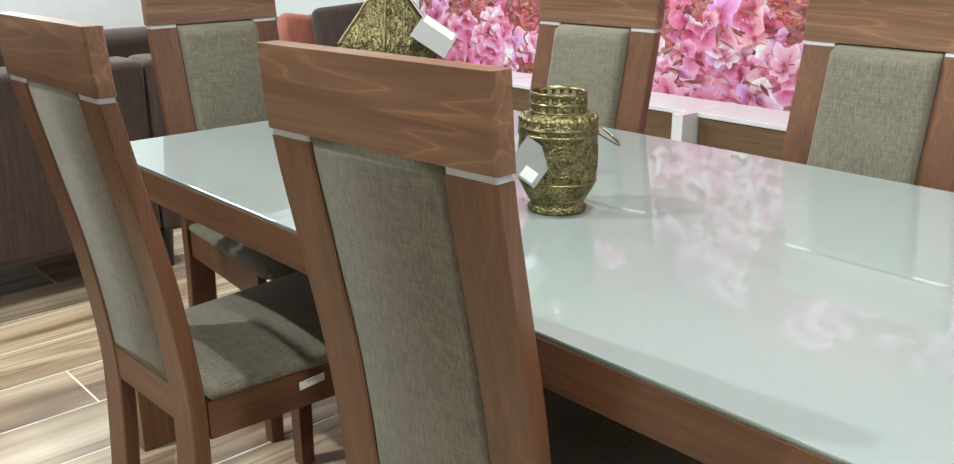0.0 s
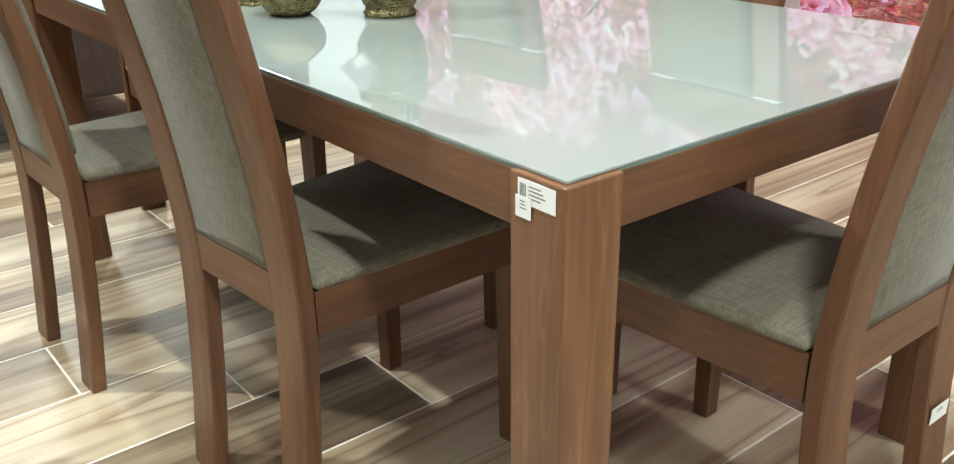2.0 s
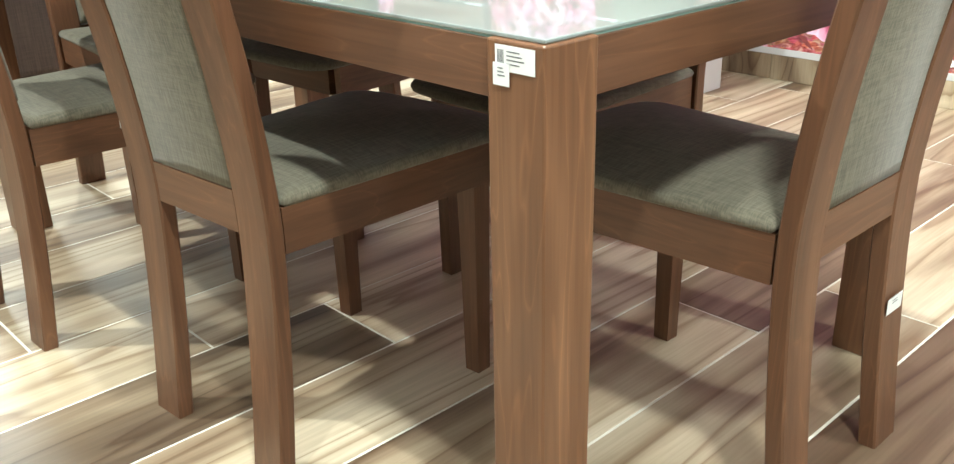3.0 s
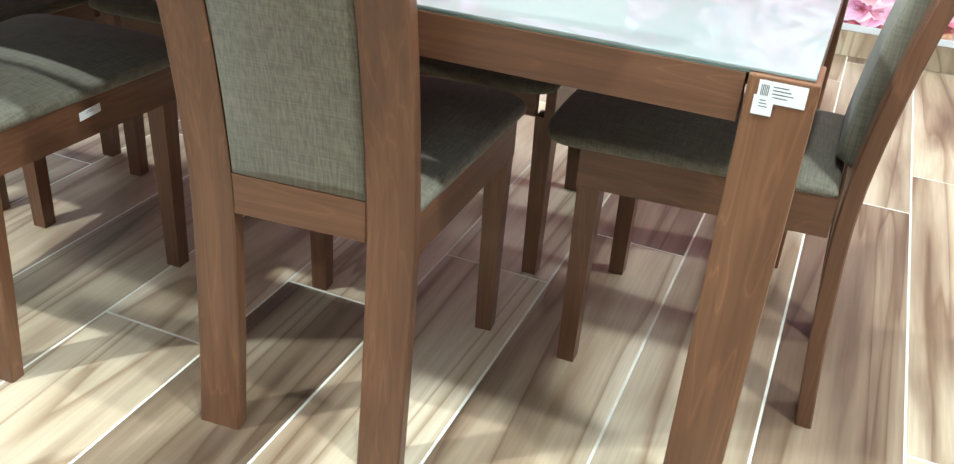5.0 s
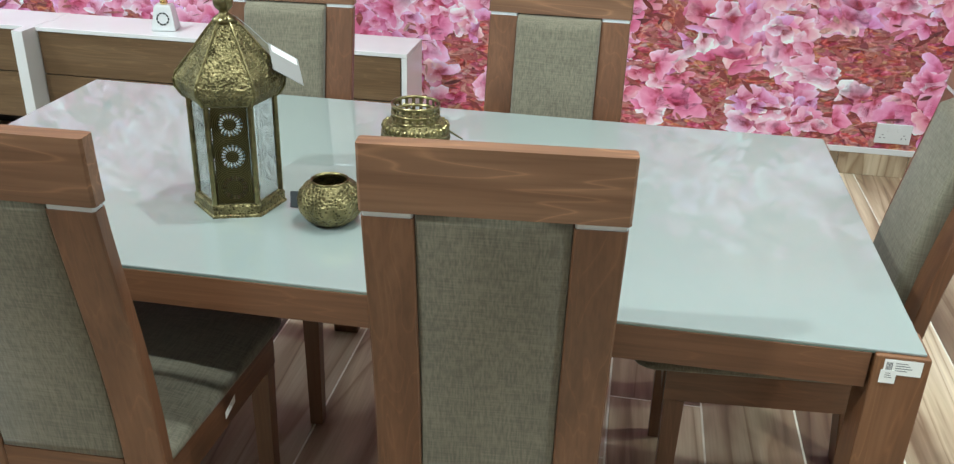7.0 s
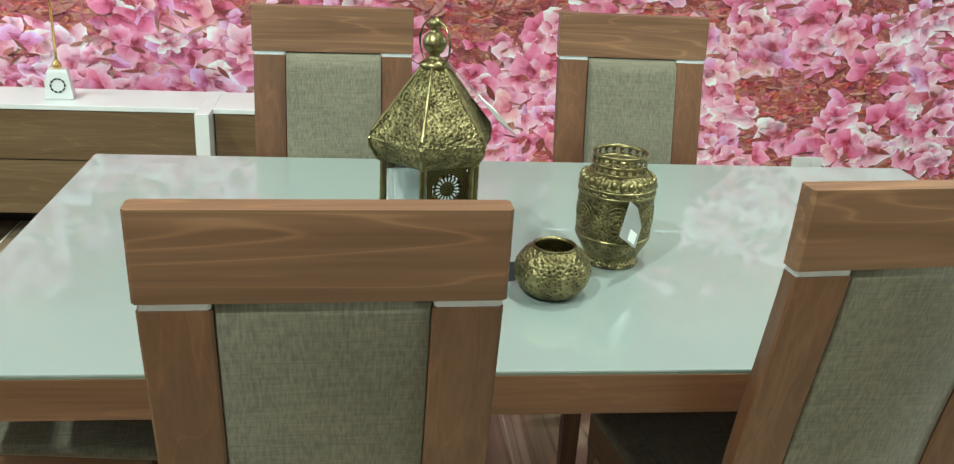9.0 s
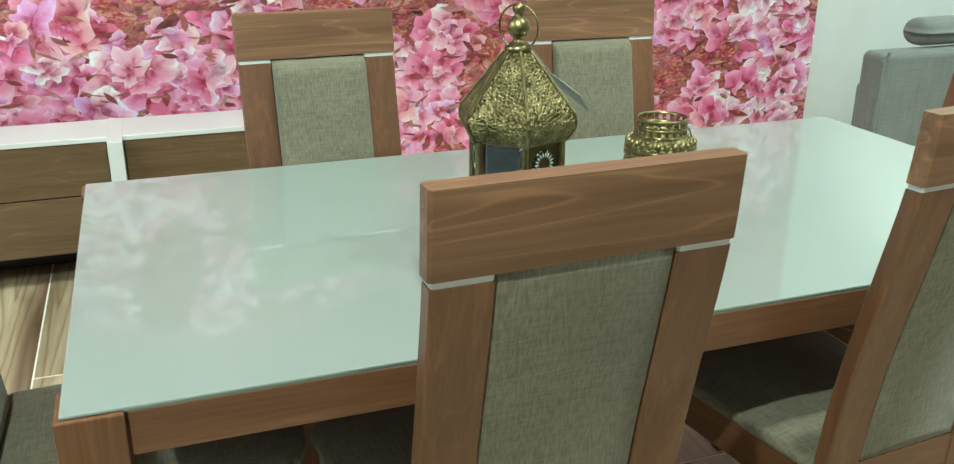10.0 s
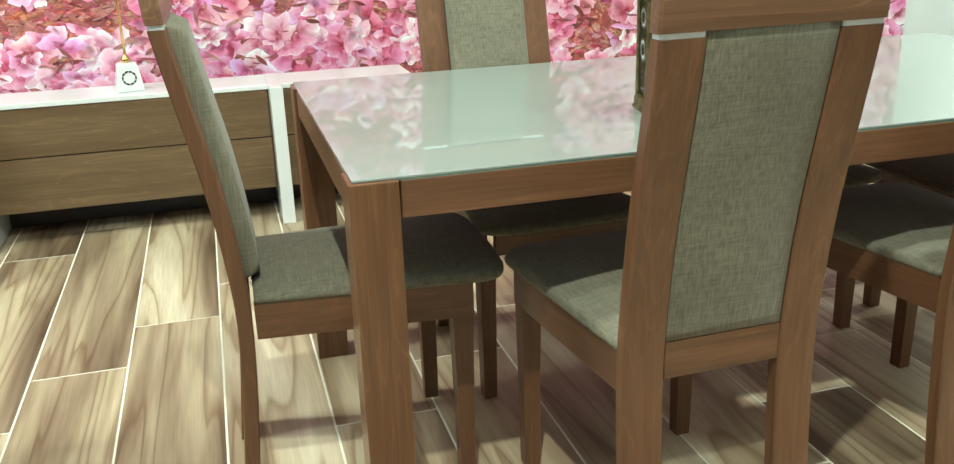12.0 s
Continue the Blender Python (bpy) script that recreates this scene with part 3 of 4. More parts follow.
def dining_chair():
    c = thing("dining_chair", "reddish-brown wooden dining chair with taupe fabric back panel and seat", "chair", "chairs round the table")
    for s in (-1, 1):
        x0, x1 = sorted((s * HALF, s * (HALF - POST)))
        part("back_post", bent(x0, x1, 0.0, 0.987, DEEP, 0.0, 26), WOOD[2], c)
        part("inlay", bent(x0 + 0.0015, x1 - 0.0015, 0.9875, 0.9955, DEEP - 0.0015, 0.0015, 2), ALU, c, "silver aluminium inlay strip")
        lx = s * 0.186
        part("front_leg", loft([[(lx + a * h, 0.437 + b_ * h, z) for a, b_ in ((-1, -1), (1, -1), (1, 1), (-1, 1))] for z, h in ((0, 0.0165), (0.25, 0.019), (0.383, 0.021))]), WOOD[2], c)
        part("side_apron", loft([[(s * (0.155 + w), y, 0.383), (s * (0.177 + w), y, 0.383), (s * (0.177 + w), y, 0.457), (s * (0.155 + w), y, 0.457)] for y, w in ((0.0285, 0.0), (0.46, 0.031))]), WOOD[1], c)
    part("top_rail", bent(-HALF - 0.003, HALF + 0.003, 0.996, 1.099, DEEP + 0.001, -0.001, 6, round_=0.004), RAIL_WOOD, c)
    part("lower_rail", bent(-HALF + POST, HALF - POST, 0.412, 0.480, DEEP - 0.004, 0.002, 4, round_=0.002), WOOD[0], c)
    part("back_panel", padded(-HALF + POST + 0.0003, HALF - POST - 0.0003, 0.482, 0.995, 0.060, 0.003), CLOTH, c, "taupe woven upholstered back panel", True)
    part("front_apron", box(-0.165, 0.165, 0.441, 0.463, 0.383, 0.4565), WOOD[0], c)
    part("seat", cushion(seat_outline(), 0.4575, 0.480, 0.024, 0.07), CLOTH_FLAT, c, "taupe woven padded seat", True)
    return c


chair = dining_chair()
chair.matrix_basis = pose(0.586, -0.166, 0, 0, 0, 1.8)
CHAIRS = {"near_right": (1.307, -0.068, 5.0), "far_left": (0.549, 1.031, 183), "far_right": (1.284, 1.077, 179), "end_left": (-0.193, 0.460, -90.8), "end_right": (2.078, 0.551, 90)}
made = {k: copy_thing(chair, pose(x, y, 0, 0, 0, a)) for k, (x, y, a) in CHAIRS.items()}
tagged(made["end_right"], "reddish-brown wooden dining chair with taupe panel at the labelled table end")


# ---- on the table ----
def rosette(at, along, out):
    """A ring of small pale petals on a panel, standing for brightness behind its holes."""
    bm = bmesh.new()
    for q in range(18):
        a = math.tau * q / 18
        ring = []
        for r, w in ((0.0118, 0.05), (0.0155, 0.085), (0.0182, 0.075), (0.0196, 0.0)):
            ring.append((r, a + w))
            if w:
                ring.append((r, a - w))
        order = [ring[0], ring[2], ring[4], ring[6], ring[5], ring[3], ring[1]]
        rows = [[bm.verts.new(at + along * (r * math.cos(g)) + Vector((0, 0, r * math.sin(g))) + out * h) for r, g in order] for h in (0.0, 0.0006)]
        bm.faces.new(rows[1])
        for m in range(7):
            bm.faces.new((rows[0][m], rows[0][(m + 1) % 7], rows[1][(m + 1) % 7], rows[1][m]))
    bmesh.ops.recalc_face_normals(bm, faces=bm.faces)
    return bm


def lantern():
    cx, cy, z0 = 0.731, 0.306, TH + 0.0012
    t = thing("lantern", "tall hexagonal antique brass lantern with pierced dome roof", "lantern", at=(cx, cy, z0), turn=18)

    def hexa(profile, n=6, turn=math.radians(0)):
        return loft([[(r * math.cos(turn + math.tau * i / n), r * math.sin(turn + math.tau * i / n), z) for i in range(n)] for r, z in profile])
    part("base", hexa([(0.089, 0), (0.089, 0.004), (0.086, 0.006), (0.086, 0.022), (0.083, 0.026), (0.078, 0.026)]), BRASS, t)
    side = 0.078
    for i in range(6):
        a0, a1 = math.tau * i / 6, math.tau * (i + 1) / 6
        p0, p1 = Vector((side * math.cos(a0), side * math.sin(a0), 0)), Vector((side * math.cos(a1), side * math.sin(a1), 0))
        bm = bmesh.new()
        layer = bm.loops.layers.uv.new("UVMap")
        d = (p1 - p0)
        q = [p0 + d * 0.09, p0 + d * 0.91, p0 + d * 0.91, p0 + d * 0.09]
        zs = (0.027, 0.027, 0.218, 0.218)
        f = bm.faces.new([bm.verts.new((v.x, v.y, z)) for v, z in zip(q, zs)])
        for lp, uv in zip(f.loops, ((0, 0), (1, 0), (1, 3), (0, 3))):
            lp[layer].uv = uv
        bmesh.ops.solidify(bm, geom=bm.faces[:], thickness=0.0012)
        out = (p0 + p1).normalized()
        if i % 2 == 0:
            panel = part("side_panel", bm, ROSETTE, t, "brass panel pierced with rosettes")
        else:
            panel = part("side_panel", bm, TINTED, t, "blue-grey glass pane")
            panel.visible_shadow = False
        centre, along = (p0 + p1) / 2, d.normalized()
        # the upper two rosettes get their see-through brightness as pale petals
        for k in ((1, 2) if i % 2 == 0 else ()):
            part("rosette", rosette(centre + out * 0.0016 + Vector((0, 0, 0.059 + 0.0637 * k)), along, out), BRIGHT_HOLE, panel, "ring of pale petals standing for light seen through the holes")
        part("corner_post", tube([(p0.x, p0.y, 0.024), (p0.x, p0.y, 0.222)], 0.0055, 8), BRASS_SMOOTH, t)
    roof = [(0.080, 0.219), (0.088, 0.224), (0.099, 0.242), (0.1005, 0.256), (0.096, 0.268), (0.080, 0.288), (0.062, 0.310), (0.045, 0.333), (0.030, 0.352), (0.019, 0.364)]
    r = part("roof", hexa(roof), BRASS_PIERCED, t, "pierced onion-shaped brass roof")
    for i in range(6):
        a = math.tau * i / 6
        part("rib", tube([(rr * 1.005 * math.cos(a), rr * 1.005 * math.sin(a), z) for rr, z in roof], 0.0028, 6), BRASS_SMOOTH, r)
    part("finial", lathe([(0.021, 0.360), (0.023, 0.366), (0.018, 0.371), (0.010, 0.376), (0.008, 0.381), (0.014, 0.386), (0.018, 0.394), (0.0185, 0.400), (0.016, 0.408), (0.009, 0.415), (0.006, 0.418), (0.0095, 0.423), (0.0105, 0.428), (0.008, 0.434), (0.001, 0.4375)], 24), BRASS_SMOOTH, t, smooth=True)
    part("ring_handle", tube([(-0.0105 * math.cos(a), 0.0345 * math.cos(a), 0.398 + 0.036 * math.sin(a)) for a in (math.tau * k / 28 for k in range(28))], 0.0017, 6, True), BRASS_SMOOTH, t, smooth=True)
    part("floor_plate", hexa([(0.076, 0.024), (0.076, 0.0265)]), BRASS_SMOOTH, t)
    # the card lies on the roof's slope, hung from the finial by a string
    tag = part("price_tag", box(-0.035, 0.035, -0.0006, 0.0006, -0.038, 0.038), GREY_CARD, t, "grey card price tag with a white sticker")
    down, side_ = Vector((0.707, 0, -0.707)), Vector((0, 1, 0))
    e1, e2 = 0.8 * down + 0.6 * side_, 0.6 * down - 0.8 * side_
    turned = Matrix((e1, e1.cross(e2), -e2)).transposed().to_4x4()
    tag.matrix_basis = Matrix.Rotation(math.radians(-18), 4, "Z") @ Matrix.Translation((0.102, 0.022, 0.283)) @ turned
    part("sticker", box(-0.030, 0.030, -0.0009, -0.0007, 0.016, 0.035), PAPER, tag)
    knot = tag.matrix_basis @ Vector((-0.030, 0, 0.030))
    part("string", tube([(0.018, 0, 0.372), (0.042, 0.004, 0.350), tuple(knot)], 0.0009, 5), GREY_CARD, t)
    t.scale = (1.03, 1.03, 1.01)
    return t


lantern()


def jar():
    t = thing("lantern_jar", "embossed antique brass jar lantern with wire handle", "lantern", at=(1.071, 0.404, TH + 0.0012))
    body = [(0.038, 0), (0.050, 0.001), (0.052, 0.006), (0.047, 0.012), (0.047, 0.018), (0.055, 0.030), (0.064, 0.046), (0.0665, 0.052), (0.065, 0.058), (0.067, 0.062), (0.068, 0.10), (0.067, 0.134), (0.069, 0.140), (0.066, 0.146), (0.068, 0.152), (0.064, 0.160), (0.056, 0.168), (0.049, 0.172)]
    b = part("body", lathe(body, 56), BRASS, t, smooth=True)
    for z, r in ((0.024, 0.0505), (0.056, 0.0665), (0.137, 0.0685), (0.148, 0.068)):
        part("band", lathe([(r - 0.002, z - 0.003), (r + 0.0012, z - 0.0015), (r + 0.0012, z + 0.0015), (r - 0.002, z + 0.003)], 56, False), BRASS_SMOOTH, b, smooth=True)
    for k in range(6):
        a = math.tau * k / 6 + 0.35
        for r, w in ((0.0255, 0.0014), (0.0185, 0.0012), (0.0115, 0.0012), (0.0045, 0.0018)):
            ring = []
            for q in range(24):
                g = math.tau * q / 24
                turn = a + r * math.cos(g) / 0.0675
                ring.append((0.0677 * math.cos(turn), 0.0677 * math.sin(turn), 0.098 + r * math.sin(g)))
            part("medallion_ring", tube(ring, w, 5, True), BRASS_SMOOTH, b, smooth=True)
    for k in range(26):
        a = math.tau * k / 26
        bm = bmesh.new()
        bmesh.ops.create_uvsphere(bm, u_segments=8, v_segments=6, radius=1.0, matrix=Matrix.Translation((0.0625 * math.cos(a), 0.0625 * math.sin(a), 0.160)) @ Matrix.Diagonal((0.0062, 0.0062, 0.0075, 1)))
        part("boss", bm, BRASS_SMOOTH, b, smooth=True)
    neck = part("neck", lathe([(0.047, 0.170), (0.0475, 0.174)], 48, False), BRASS_SMOOTH, t, smooth=True)
    for k in range(20):
        a = math.tau * k / 20
        part("neck_spoke", box(-0.0035, 0.0035, -0.0008, 0.0008, 0.171, 0.203, 0.0006, steps=1), BRASS, neck).matrix_basis = pose(0.0468 * math.cos(a), 0.0468 * math.sin(a), 0, 0, 0, math.degrees(a) + 90)
    for z in (0.173, 0.187, 0.204):
        part("neck_ring", lathe([(0.0455, z - 0.003), (0.0488, z - 0.0025), (0.0488, z + 0.0025), (0.0455, z + 0.003), (0.0455, z - 0.003)], 48, False), BRASS_SMOOTH, neck, smooth=True)
    pts = []
    for k in range(25):
        s = k / 24 * math.pi
        pts.append((0.052 * math.cos(s), 0.105 * math.sin(s), 0.190 - 0.075 * math.sin(s)))
    h = part("wire_handle", tube(pts, 0.0016, 6), BRASS_SMOOTH, t, smooth=True)
    h.matrix_basis = pose(0, 0, 0, 0, 0, -48)
    tag = part("price_tag", box(-0.030, 0.030, -0.0006, 0.0006, -0.032, 0.032), GREY_CARD, t, "grey card price tag with a barcode sticker")
    tag.matrix_basis = pose(0.012, -0.078, 0.098, -10, 35, 38)
    part("sticker", box(-0.003, 0.022, -0.0009, -0.0007, -0.028, -0.008), PAPER, tag)
    return t


jar()


def bowl():
    t = thing("tealight_bowl", "small round embossed antique brass tealight bowl", "candle holder", at=(0.936, 0.263, TH + 0.0012))
    prof = [(0.026, 0), (0.033, 0.001), (0.046, 0.010), (0.057, 0.026), (0.060, 0.040), (0.056, 0.055), (0.046, 0.068), (0.034, 0.076), (0.031, 0.078), (0.030, 0.076), (0.042, 0.066), (0.053, 0.052), (0.056, 0.040), (0.050, 0.020), (0.02, 0.006), (0.0005, 0.005)]
    rings = []
    for r, z in prof:
        lobe = 0.055 * math.sin(math.pi * min(1.0, z / 0.078)) if r > 0.032 else 0.0
        rings.append([(r * (1 - lobe * (1 - abs(math.cos(4 * g)))) * math.cos(g), r * (1 - lobe * (1 - abs(math.cos(4 * g)))) * math.sin(g), z) for g in (math.tau * q / 64 for q in range(64))])
    part("body", loft(rings), BRASS, t, smooth=True)
    part("rim", lathe([(0.0295, 0.075), (0.033, 0.0755), (0.0335, 0.079), (0.030, 0.0795), (0.0295, 0.075)], 40, False), BRASS_SMOOTH, t, smooth=True)
    part("price_tag", box(-0.020, 0.020, -0.0005, 0.0005, 0.0, 0.030), DARK_CARD, t, "dark grey card price tag").matrix_basis = pose(-0.068, 0.035, 0.002, -15, 0, 10)
    t.scale = (1.1, 1.1, 1.1)
    return t


bowl()


def label_sheet(name, w, h, label, m, rows=4, code=True):
    """A paper label in its own xz plane, facing -y, with unreadable printing as bars."""
    t = thing(name, label, "label")
    t.matrix_basis = m
    part("paper", box(0, w, -0.0007, -0.0002, -h, 0), PAPER, t)
    for i in range(rows):
        part("print_bar", box(w * 0.30, w * (0.62 + 0.06 * (i % 3)), -0.0009, -0.00072, -h * (0.2 + 0.16 * i) - h * 0.05, -h * (0.2 + 0.16 * i)), INK, t)
    if code:
        for i in range(5):
            part("code_bar", box(w * (0.06 + 0.035 * i), w * (0.08 + 0.035 * i), -0.0009, -0.00072, -h * 0.7, -h * 0.18), INK, t)
    return t


label_sheet("price_label", 0.057, 0.027, "white printed price label stuck on the table leg", pose(1.914, -0.0045, 0.751))
label_sheet("price_label", 0.024, 0.024, "small white price label stuck under a larger one", pose(1.911, -0.0052, 0.732), 3, False)


label_sheet("size_label", 0.058, 0.016, "small white label on the side of a chair seat", pose(0.7868, 0.034, 0.445, 0, 0, 96.2), 2, False)
label_sheet("size_label", 0.052, 0.028, "small white label on the back of a chair leg", pose(2.0955, 0.668, 0.268, 0, 0, 90), 2, False)


# ---- low television unit against the wall ----
UY, UD, UT = 2.30, 2.57, 0.548
unit = thing("television_unit", "low walnut and white lacquer television unit against the mural", "tv unit")
part("top", box(-2.0, 0.585, UY - 0.005, UD, UT - 0.018, UT, 0.002), WHITE_GLOSS, unit, "white lacquer top")
# added dark board: stands for the shade in the open gap below the carcass
part("back_panel", box(-1.98, 0.555, UD - 0.016, UD - 0.002, 0, 0.124), DARK_LEG_AND_SHADE, unit)
part("carcass", box(-1.98, 0.555, UY + 0.022, UD, 0.125, UT - 0.02), UNIT_WOOD, unit)
part("end_panel", box(0.562, 0.585, UY - 0.004, UD, 0.0, UT - 0.0185, 0.001), WHITE_GLOSS, unit, "white lacquer end panel")
for x in (0.005, -1.115):
    part("divider", box(x, x + 0.05, UY - 0.10, UD, 0, UT + 0.002, 0.0015), WHITE_GLOSS, unit, "white lacquer upright")
for x0, x1 in ((-1.98, -1.12), (-1.06, -0.002), (0.06, 0.556)):
    for z0, z1 in ((0.13, 0.337), (0.342, 0.528)):
        part("drawer_front", box(x0, x1, UY, UY + 0.02, z0, z1, 0.001), UNIT_WOOD, unit)


def globe_lamp():
    t = thing("table_lamp", "gold wire globe lamp on a white ceramic base", "lamp", at=(-0.515, 2.41, UT + 0.002), turn=10)
    part("base", loft([[(a * h, b_ * h * 0.8, z) for a, b_ in ((-1, -1), (1, -1), (1, 1), (-1, 1))] for z, h in ((0, 0.045), (0.006, 0.046), (0.09, 0.033), (0.098, 0.028))]), WHITE_GLOSS, t, "white ceramic base with a black ring mark")
    slope = math.degrees(math.atan2(0.013 * 0.8, 0.084))
    face = Matrix.Translation((0, -0.8 * 0.0405, 0.047)) @ pose(0, 0, 0, -slope, 0, 0)
    for k in range(10):
        a = math.tau * k / 10
        mark = part("ring_mark", box(-0.0055, 0.0055, -0.0008, 0.0006, -0.0028, 0.0028), MARK, t)
        mark.matrix_basis = face @ pose(0.022 * math.cos(a), 0, 0.022 * math.sin(a), 0, -math.degrees(a) + 90, 0)
    part("neck", lathe([(0.012, 0.098), (0.016, 0.104), (0.014, 0.115), (0.007, 0.124), (0.0045, 0.13)], 20), BRASS_PLAIN, t, smooth=True)
    part("rod", tube([(0, 0, 0.11), (0, 0, 0.62)], 0.0045), BRASS_PLAIN, t, smooth=True)
    globe = part("globe", lathe([(0.012, 0.352), (0.05, 0.357), (0.1, 0.378), (0.135, 0.41), (0.155, 0.46), (0.155, 0.52), (0.13, 0.575), (0.08, 0.61), (0.012, 0.625)], 32, False), CLEAR, t, "clear glass globe", True)
    t.scale = (1.1, 1.1, 1.1)
    for k in range(28):
        a = math.tau * k / 28
        part("spoke", tube([(0.008 * math.cos(a), 0.008 * math.sin(a), 0.352), (0.075 * math.cos(a), 0.075 * math.sin(a), 0.41), (0.1 * math.cos(a), 0.1 * math.sin(a), 0.47)], 0.0013, 5), BRASS_PLAIN, globe)
    return t


globe_lamp()


def wall_socket():
    t = thing("wall_socket", "white double wall socket fixed to the mural", "socket", at=(2.66, WALL_Y - 0.009, 0.205))
    part("plate", box(-0.075, 0.075, -0.012, 0.0, -0.045, 0.045, 0.003), WHITE_GLOSS, t)
    for s in (-1, 1):
        part("switch", box(s * 0.02 - 0.008, s * 0.02 + 0.008, -0.015, -0.0125, 0.012, 0.032, 0.001), WHITE_GLOSS, t)
        for dx, dz in ((-0.009, -0.018), (0.009, -0.018), (0, -0.004)):
            part("pin_hole", box(s * 0.045 + dx - 0.003, s * 0.045 + dx + 0.003, -0.0128, -0.0121, dz - 0.002, dz + 0.002), INK, t)


wall_socket()


# ---- sofas ----
def pad(x0, x1, y0, y1, z0, z1, r=0.05):
    return box(x0, x1, y0, y1, z0, z1, r, steps=4)


def brown_sofa():
    t = thing("sofa", "dark brown upholstered sofa on black tapered legs", "sofa")
    x0, x1, y0, y1 = -2.05, -1.12, -1.55, 0.72
    part("back", pad(x1 - 0.2, x1, y0, y1 - 0.115, 0.15, 0.80, 0.03), BROWN_CLOTH, t, smooth=True)
    part("back", pad(x1 - 0.2, x1, y1 - 0.11, y1, 0.15, 0.80, 0.03), BROWN_CLOTH, t, smooth=True)
    part("seat_base", pad(x0, x1 - 0.2, y0, y1, 0.15, 0.42, 0.03), BROWN_CLOTH, t, smooth=True)
    for ya, yb in ((y0, y0 + 0.2), (y1 - 0.2, y1)):
        part("arm", pad(x0, x1 - 0.201, ya, yb, 0.421, 0.62, 0.04), BROWN_CLOTH, t, smooth=True)
    for k in range(2):
        ya = y0 + 0.21 + k * 0.93
        part("back_cushion", pad(x1 - 0.40, x1 - 0.205, ya, ya + 0.91, 0.44, 0.90, 0.08), BROWN_CLOTH, t, smooth=True)
        part("seat_cushion", pad(x0 - 0.02, x1 - 0.41, ya, ya + 0.91, 0.422, 0.52, 0.04), BROWN_CLOTH, t, smooth=True)
    for lx in (x0 + 0.08, x1 - 0.06):
        for ly in (y0 + 0.08, y1 - 0.08):
            part("leg", lathe([(0.014, 0), (0.026, 0.15)], 14, centre=(lx, ly)), DARK_LEG_AND_SHADE, t)
    return t


brown_sofa()


def far_sofa():
    t = thing("sofa", "dark brown upholstered sofa with loose cushions by the wall", "sofa")
    x0, x1, y0, y1 = -3.05, -2.1, 0.62, 2.72
    part("back", pad(x0, x0 + 0.2, y0, y1, 0.15, 0.71, 0.05), BROWN_CLOTH, t, smooth=True)
    part("seat_base", pad(x0 + 0.2, x1, y0, y1, 0.15, 0.44, 0.04), BROWN_CLOTH, t, smooth=True)
    for ya, yb in ((y0, y0 + 0.2), (y1 - 0.2, y1)):
        part("arm", pad(x0 + 0.201, x1, ya, yb, 0.441, 0.64, 0.05), BROWN_CLOTH, t, smooth=True)
    for k in range(2):
        ya = y0 + 0.21 + k * 0.845
        part("back_cushion", pad(x0 + 0.205, x0 + 0.4, ya, ya + 0.83, 0.45, 0.76, 0.08), BROWN_CLOTH, t, smooth=True)
    for lx in (x0 + 0.08, x1 - 0.06):
        for ly in (y0 + 0.08, y1 - 0.08):
            part("leg", lathe([(0.014, 0), (0.026, 0.15)], 14, centre=(lx, ly)), DARK_LEG_AND_SHADE, t)


far_sofa()
pl = solid("pillow", pad(-0.17, 0.17, -0.055, 0.055, -0.17, 0.17, 0.05), SALMON_CLOTH, "salmon pink scatter pillow on the brown sofa", "pillow", smooth=True)
pl.matrix_basis = pose(-2.56, 2.17, 0.612, -14, 8, 82)
sc = solid("pillow", pad(-0.20, 0.20, -0.06, 0.06, -0.20, 0.20, 0.055), BROWN_CLOTH, "dark brown scatter pillow beside the salmon one", "pillow", smooth=True)
sc.matrix_basis = pose(-2.36, 2.34, 0.642, -16, -6, 60)


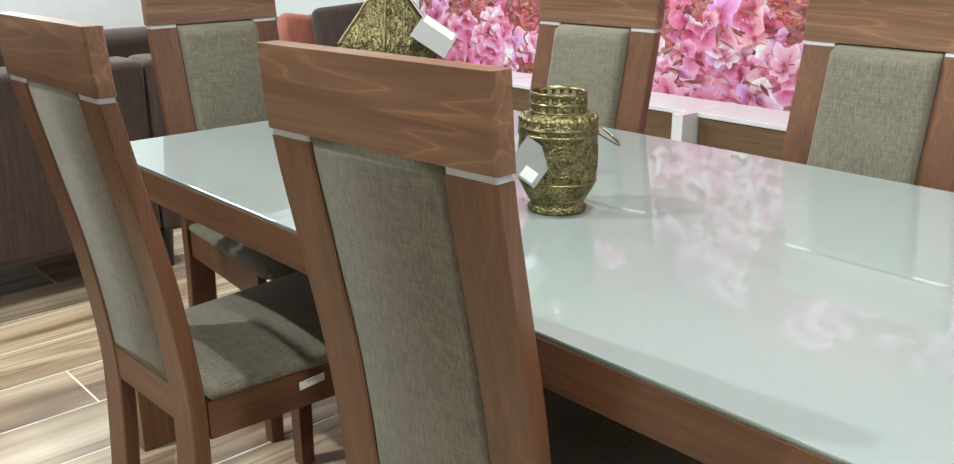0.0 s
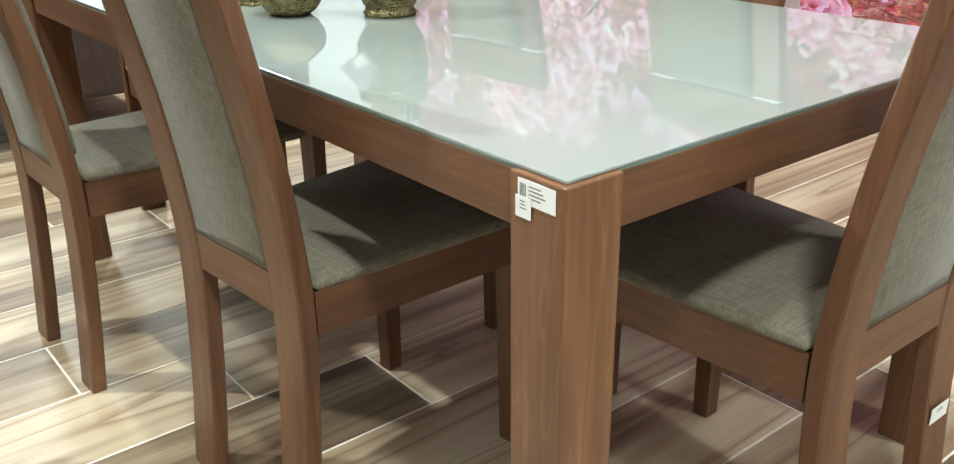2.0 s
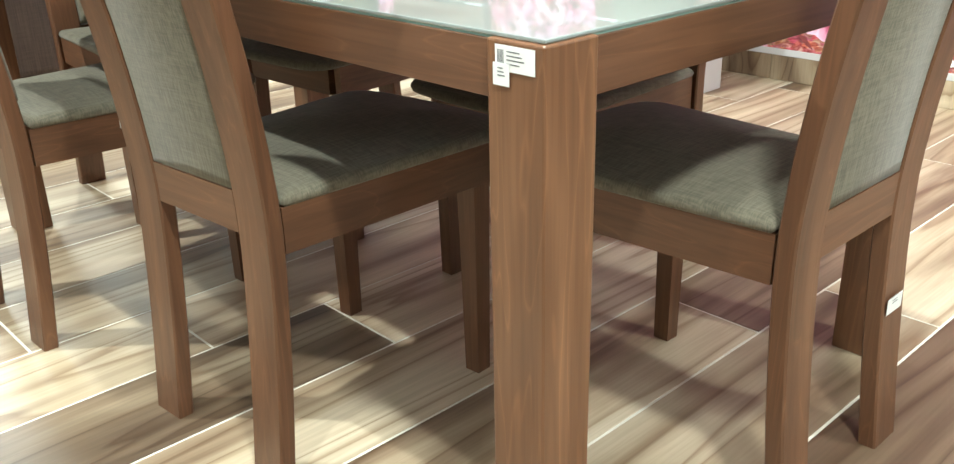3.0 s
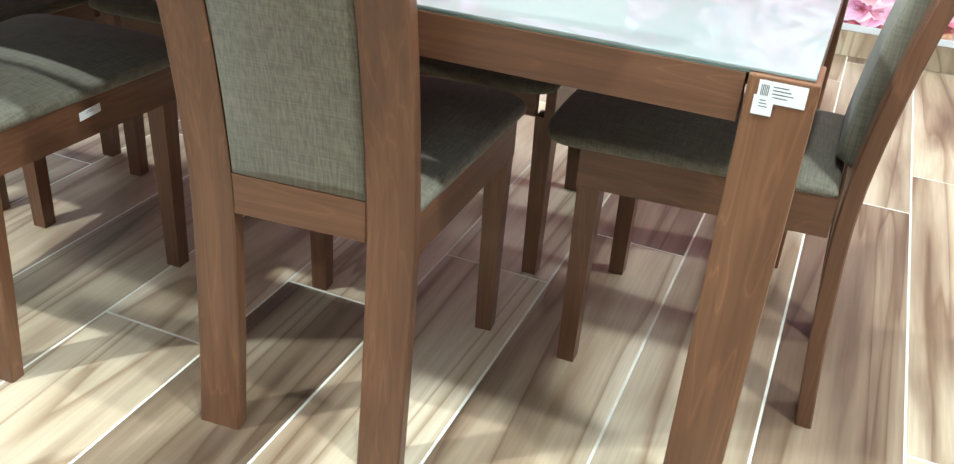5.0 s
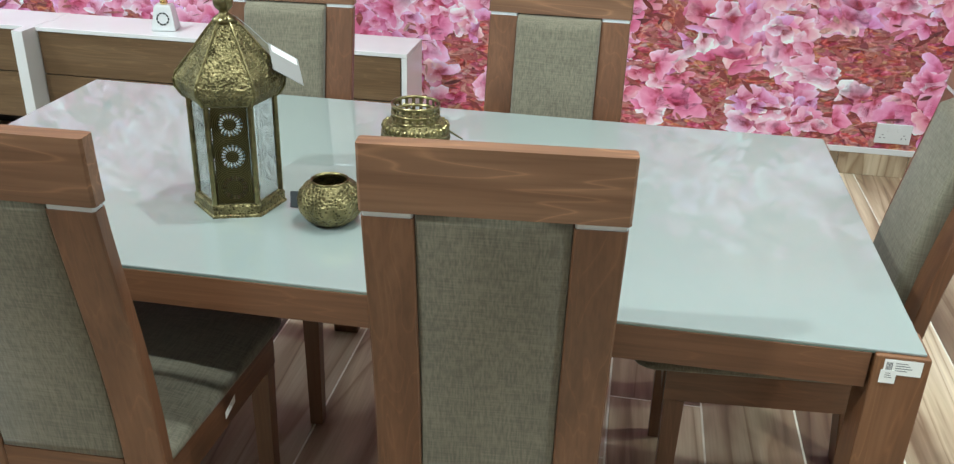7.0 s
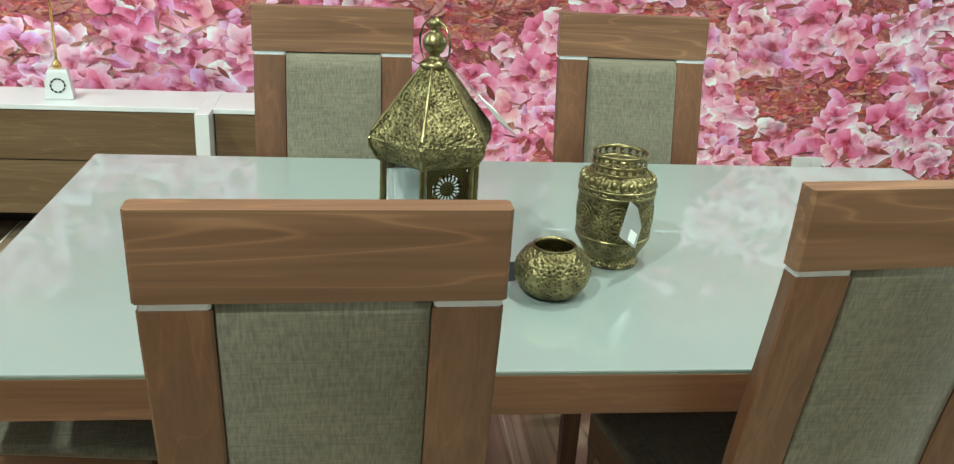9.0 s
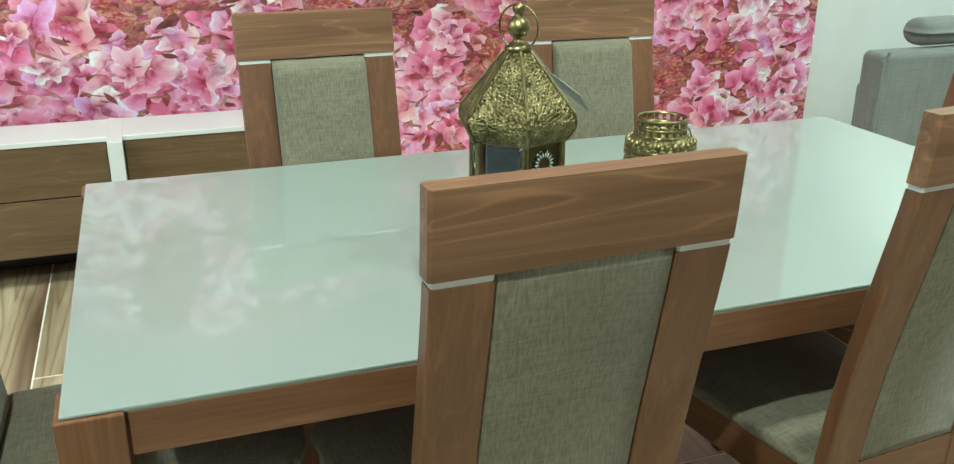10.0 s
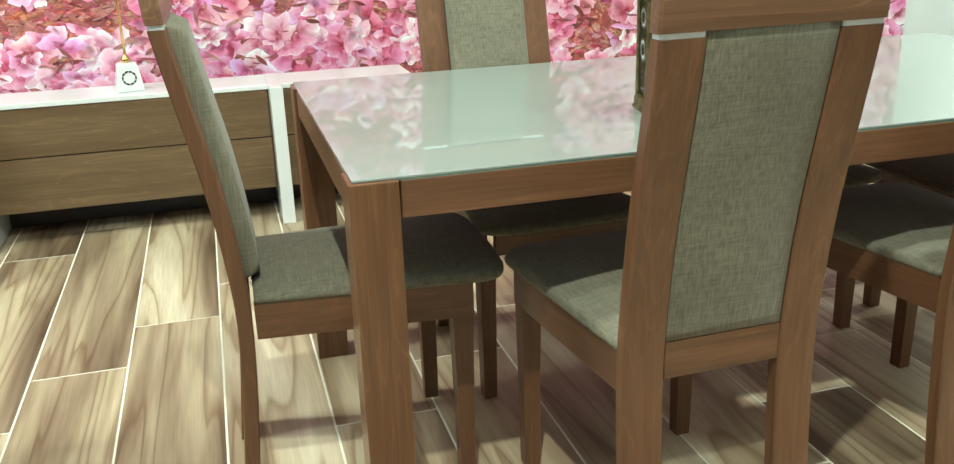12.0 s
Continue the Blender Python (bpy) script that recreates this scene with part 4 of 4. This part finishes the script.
def grey_sofa():
    t = thing("sofa", "pale grey upholstered sofa seen from its back", "sofa")
    part("back", pad(3.0, 5.0, 1.90, 2.03, 0.12, 0.74, 0.03), GREY_CLOTH, t, smooth=True)
    part("seat_base", pad(3.6, 5.0, 2.035, 2.7, 0.12, 0.44, 0.03), GREY_CLOTH, t, smooth=True)
    part("piping", tube([(3.002, 1.897, 0.13), (3.002, 1.897, 0.71), (3.03, 1.9, 0.742)], 0.007, 8), GREY_CLOTH, t)
    part("back_cushion", pad(3.24, 4.2, 1.95, 2.10, 0.742, 0.86, 0.06), GREY_CLOTH, t, smooth=True)
    for lx, ly in ((3.06, 1.965), (4.9, 1.965), (3.7, 2.6), (4.9, 2.6)):
        part("leg", box(lx - 0.025, lx + 0.025, ly - 0.025, ly + 0.025, 0, 0.12), DARK_LEG_AND_SHADE, t)


grey_sofa()


# ---- floor tiles and skirting, last ----
PLANK_W, PLANK_L, JOINT = 0.254, 1.331, 0.0048


def tile_data(name, w, l):
    return mesh_of(name, box(-w / 2, w / 2, -l / 2, l / 2, -0.010, 0.0, 0.0012, steps=1), TILE)


full = tile_data("tile", PLANK_W - JOINT, PLANK_L - JOINT)
rest = bmesh.new()
for i in range(-23, 21):
    xc = 1.008 + PLANK_W * (i + 0.5)
    off = 0.332 + 0.2750 * i
    y = off + math.floor((WALL_B - off) / PLANK_L) * PLANK_L
    while y < WALL_Y - 0.01:
        y1 = min(y + PLANK_L, WALL_Y - 0.002)
        if y1 - y > 0.05 and WALL_L < xc < WALL_R:
            if -2.3 < xc < 4.3 and y1 > -1.5:
                ob = new("tile", full if y1 == y + PLANK_L else tile_data("tile", PLANK_W - JOINT, y1 - y - JOINT))
                ob.parent = floor
                ob.location = (xc, (y + y1) / 2, 0)
            else:
                h, l = (PLANK_W - JOINT) / 2, (y1 - y - JOINT) / 2
                box(xc - h, xc + h, (y + y1) / 2 - l, (y + y1) / 2 + l, -0.010, 0.0, bm=rest)
        y += PLANK_L
tagged(part("outer_tiles", rest, TILE, floor), "more of the same floor tiles", kind="stuff")
skirt = thing("baseboard", "tile skirting in the wood-look floor tile", "skirting", kind="structure")
for i in range(-12, 20):
    xs = 0.05 + i * 0.3
    ob = part("tile", box(0.0015, 0.2985, -0.010, 0, 0.001, 0.102, 0.001, steps=1), TILE, skirt)
    ob.location = (xs, WALL_Y - 0.001, 0)
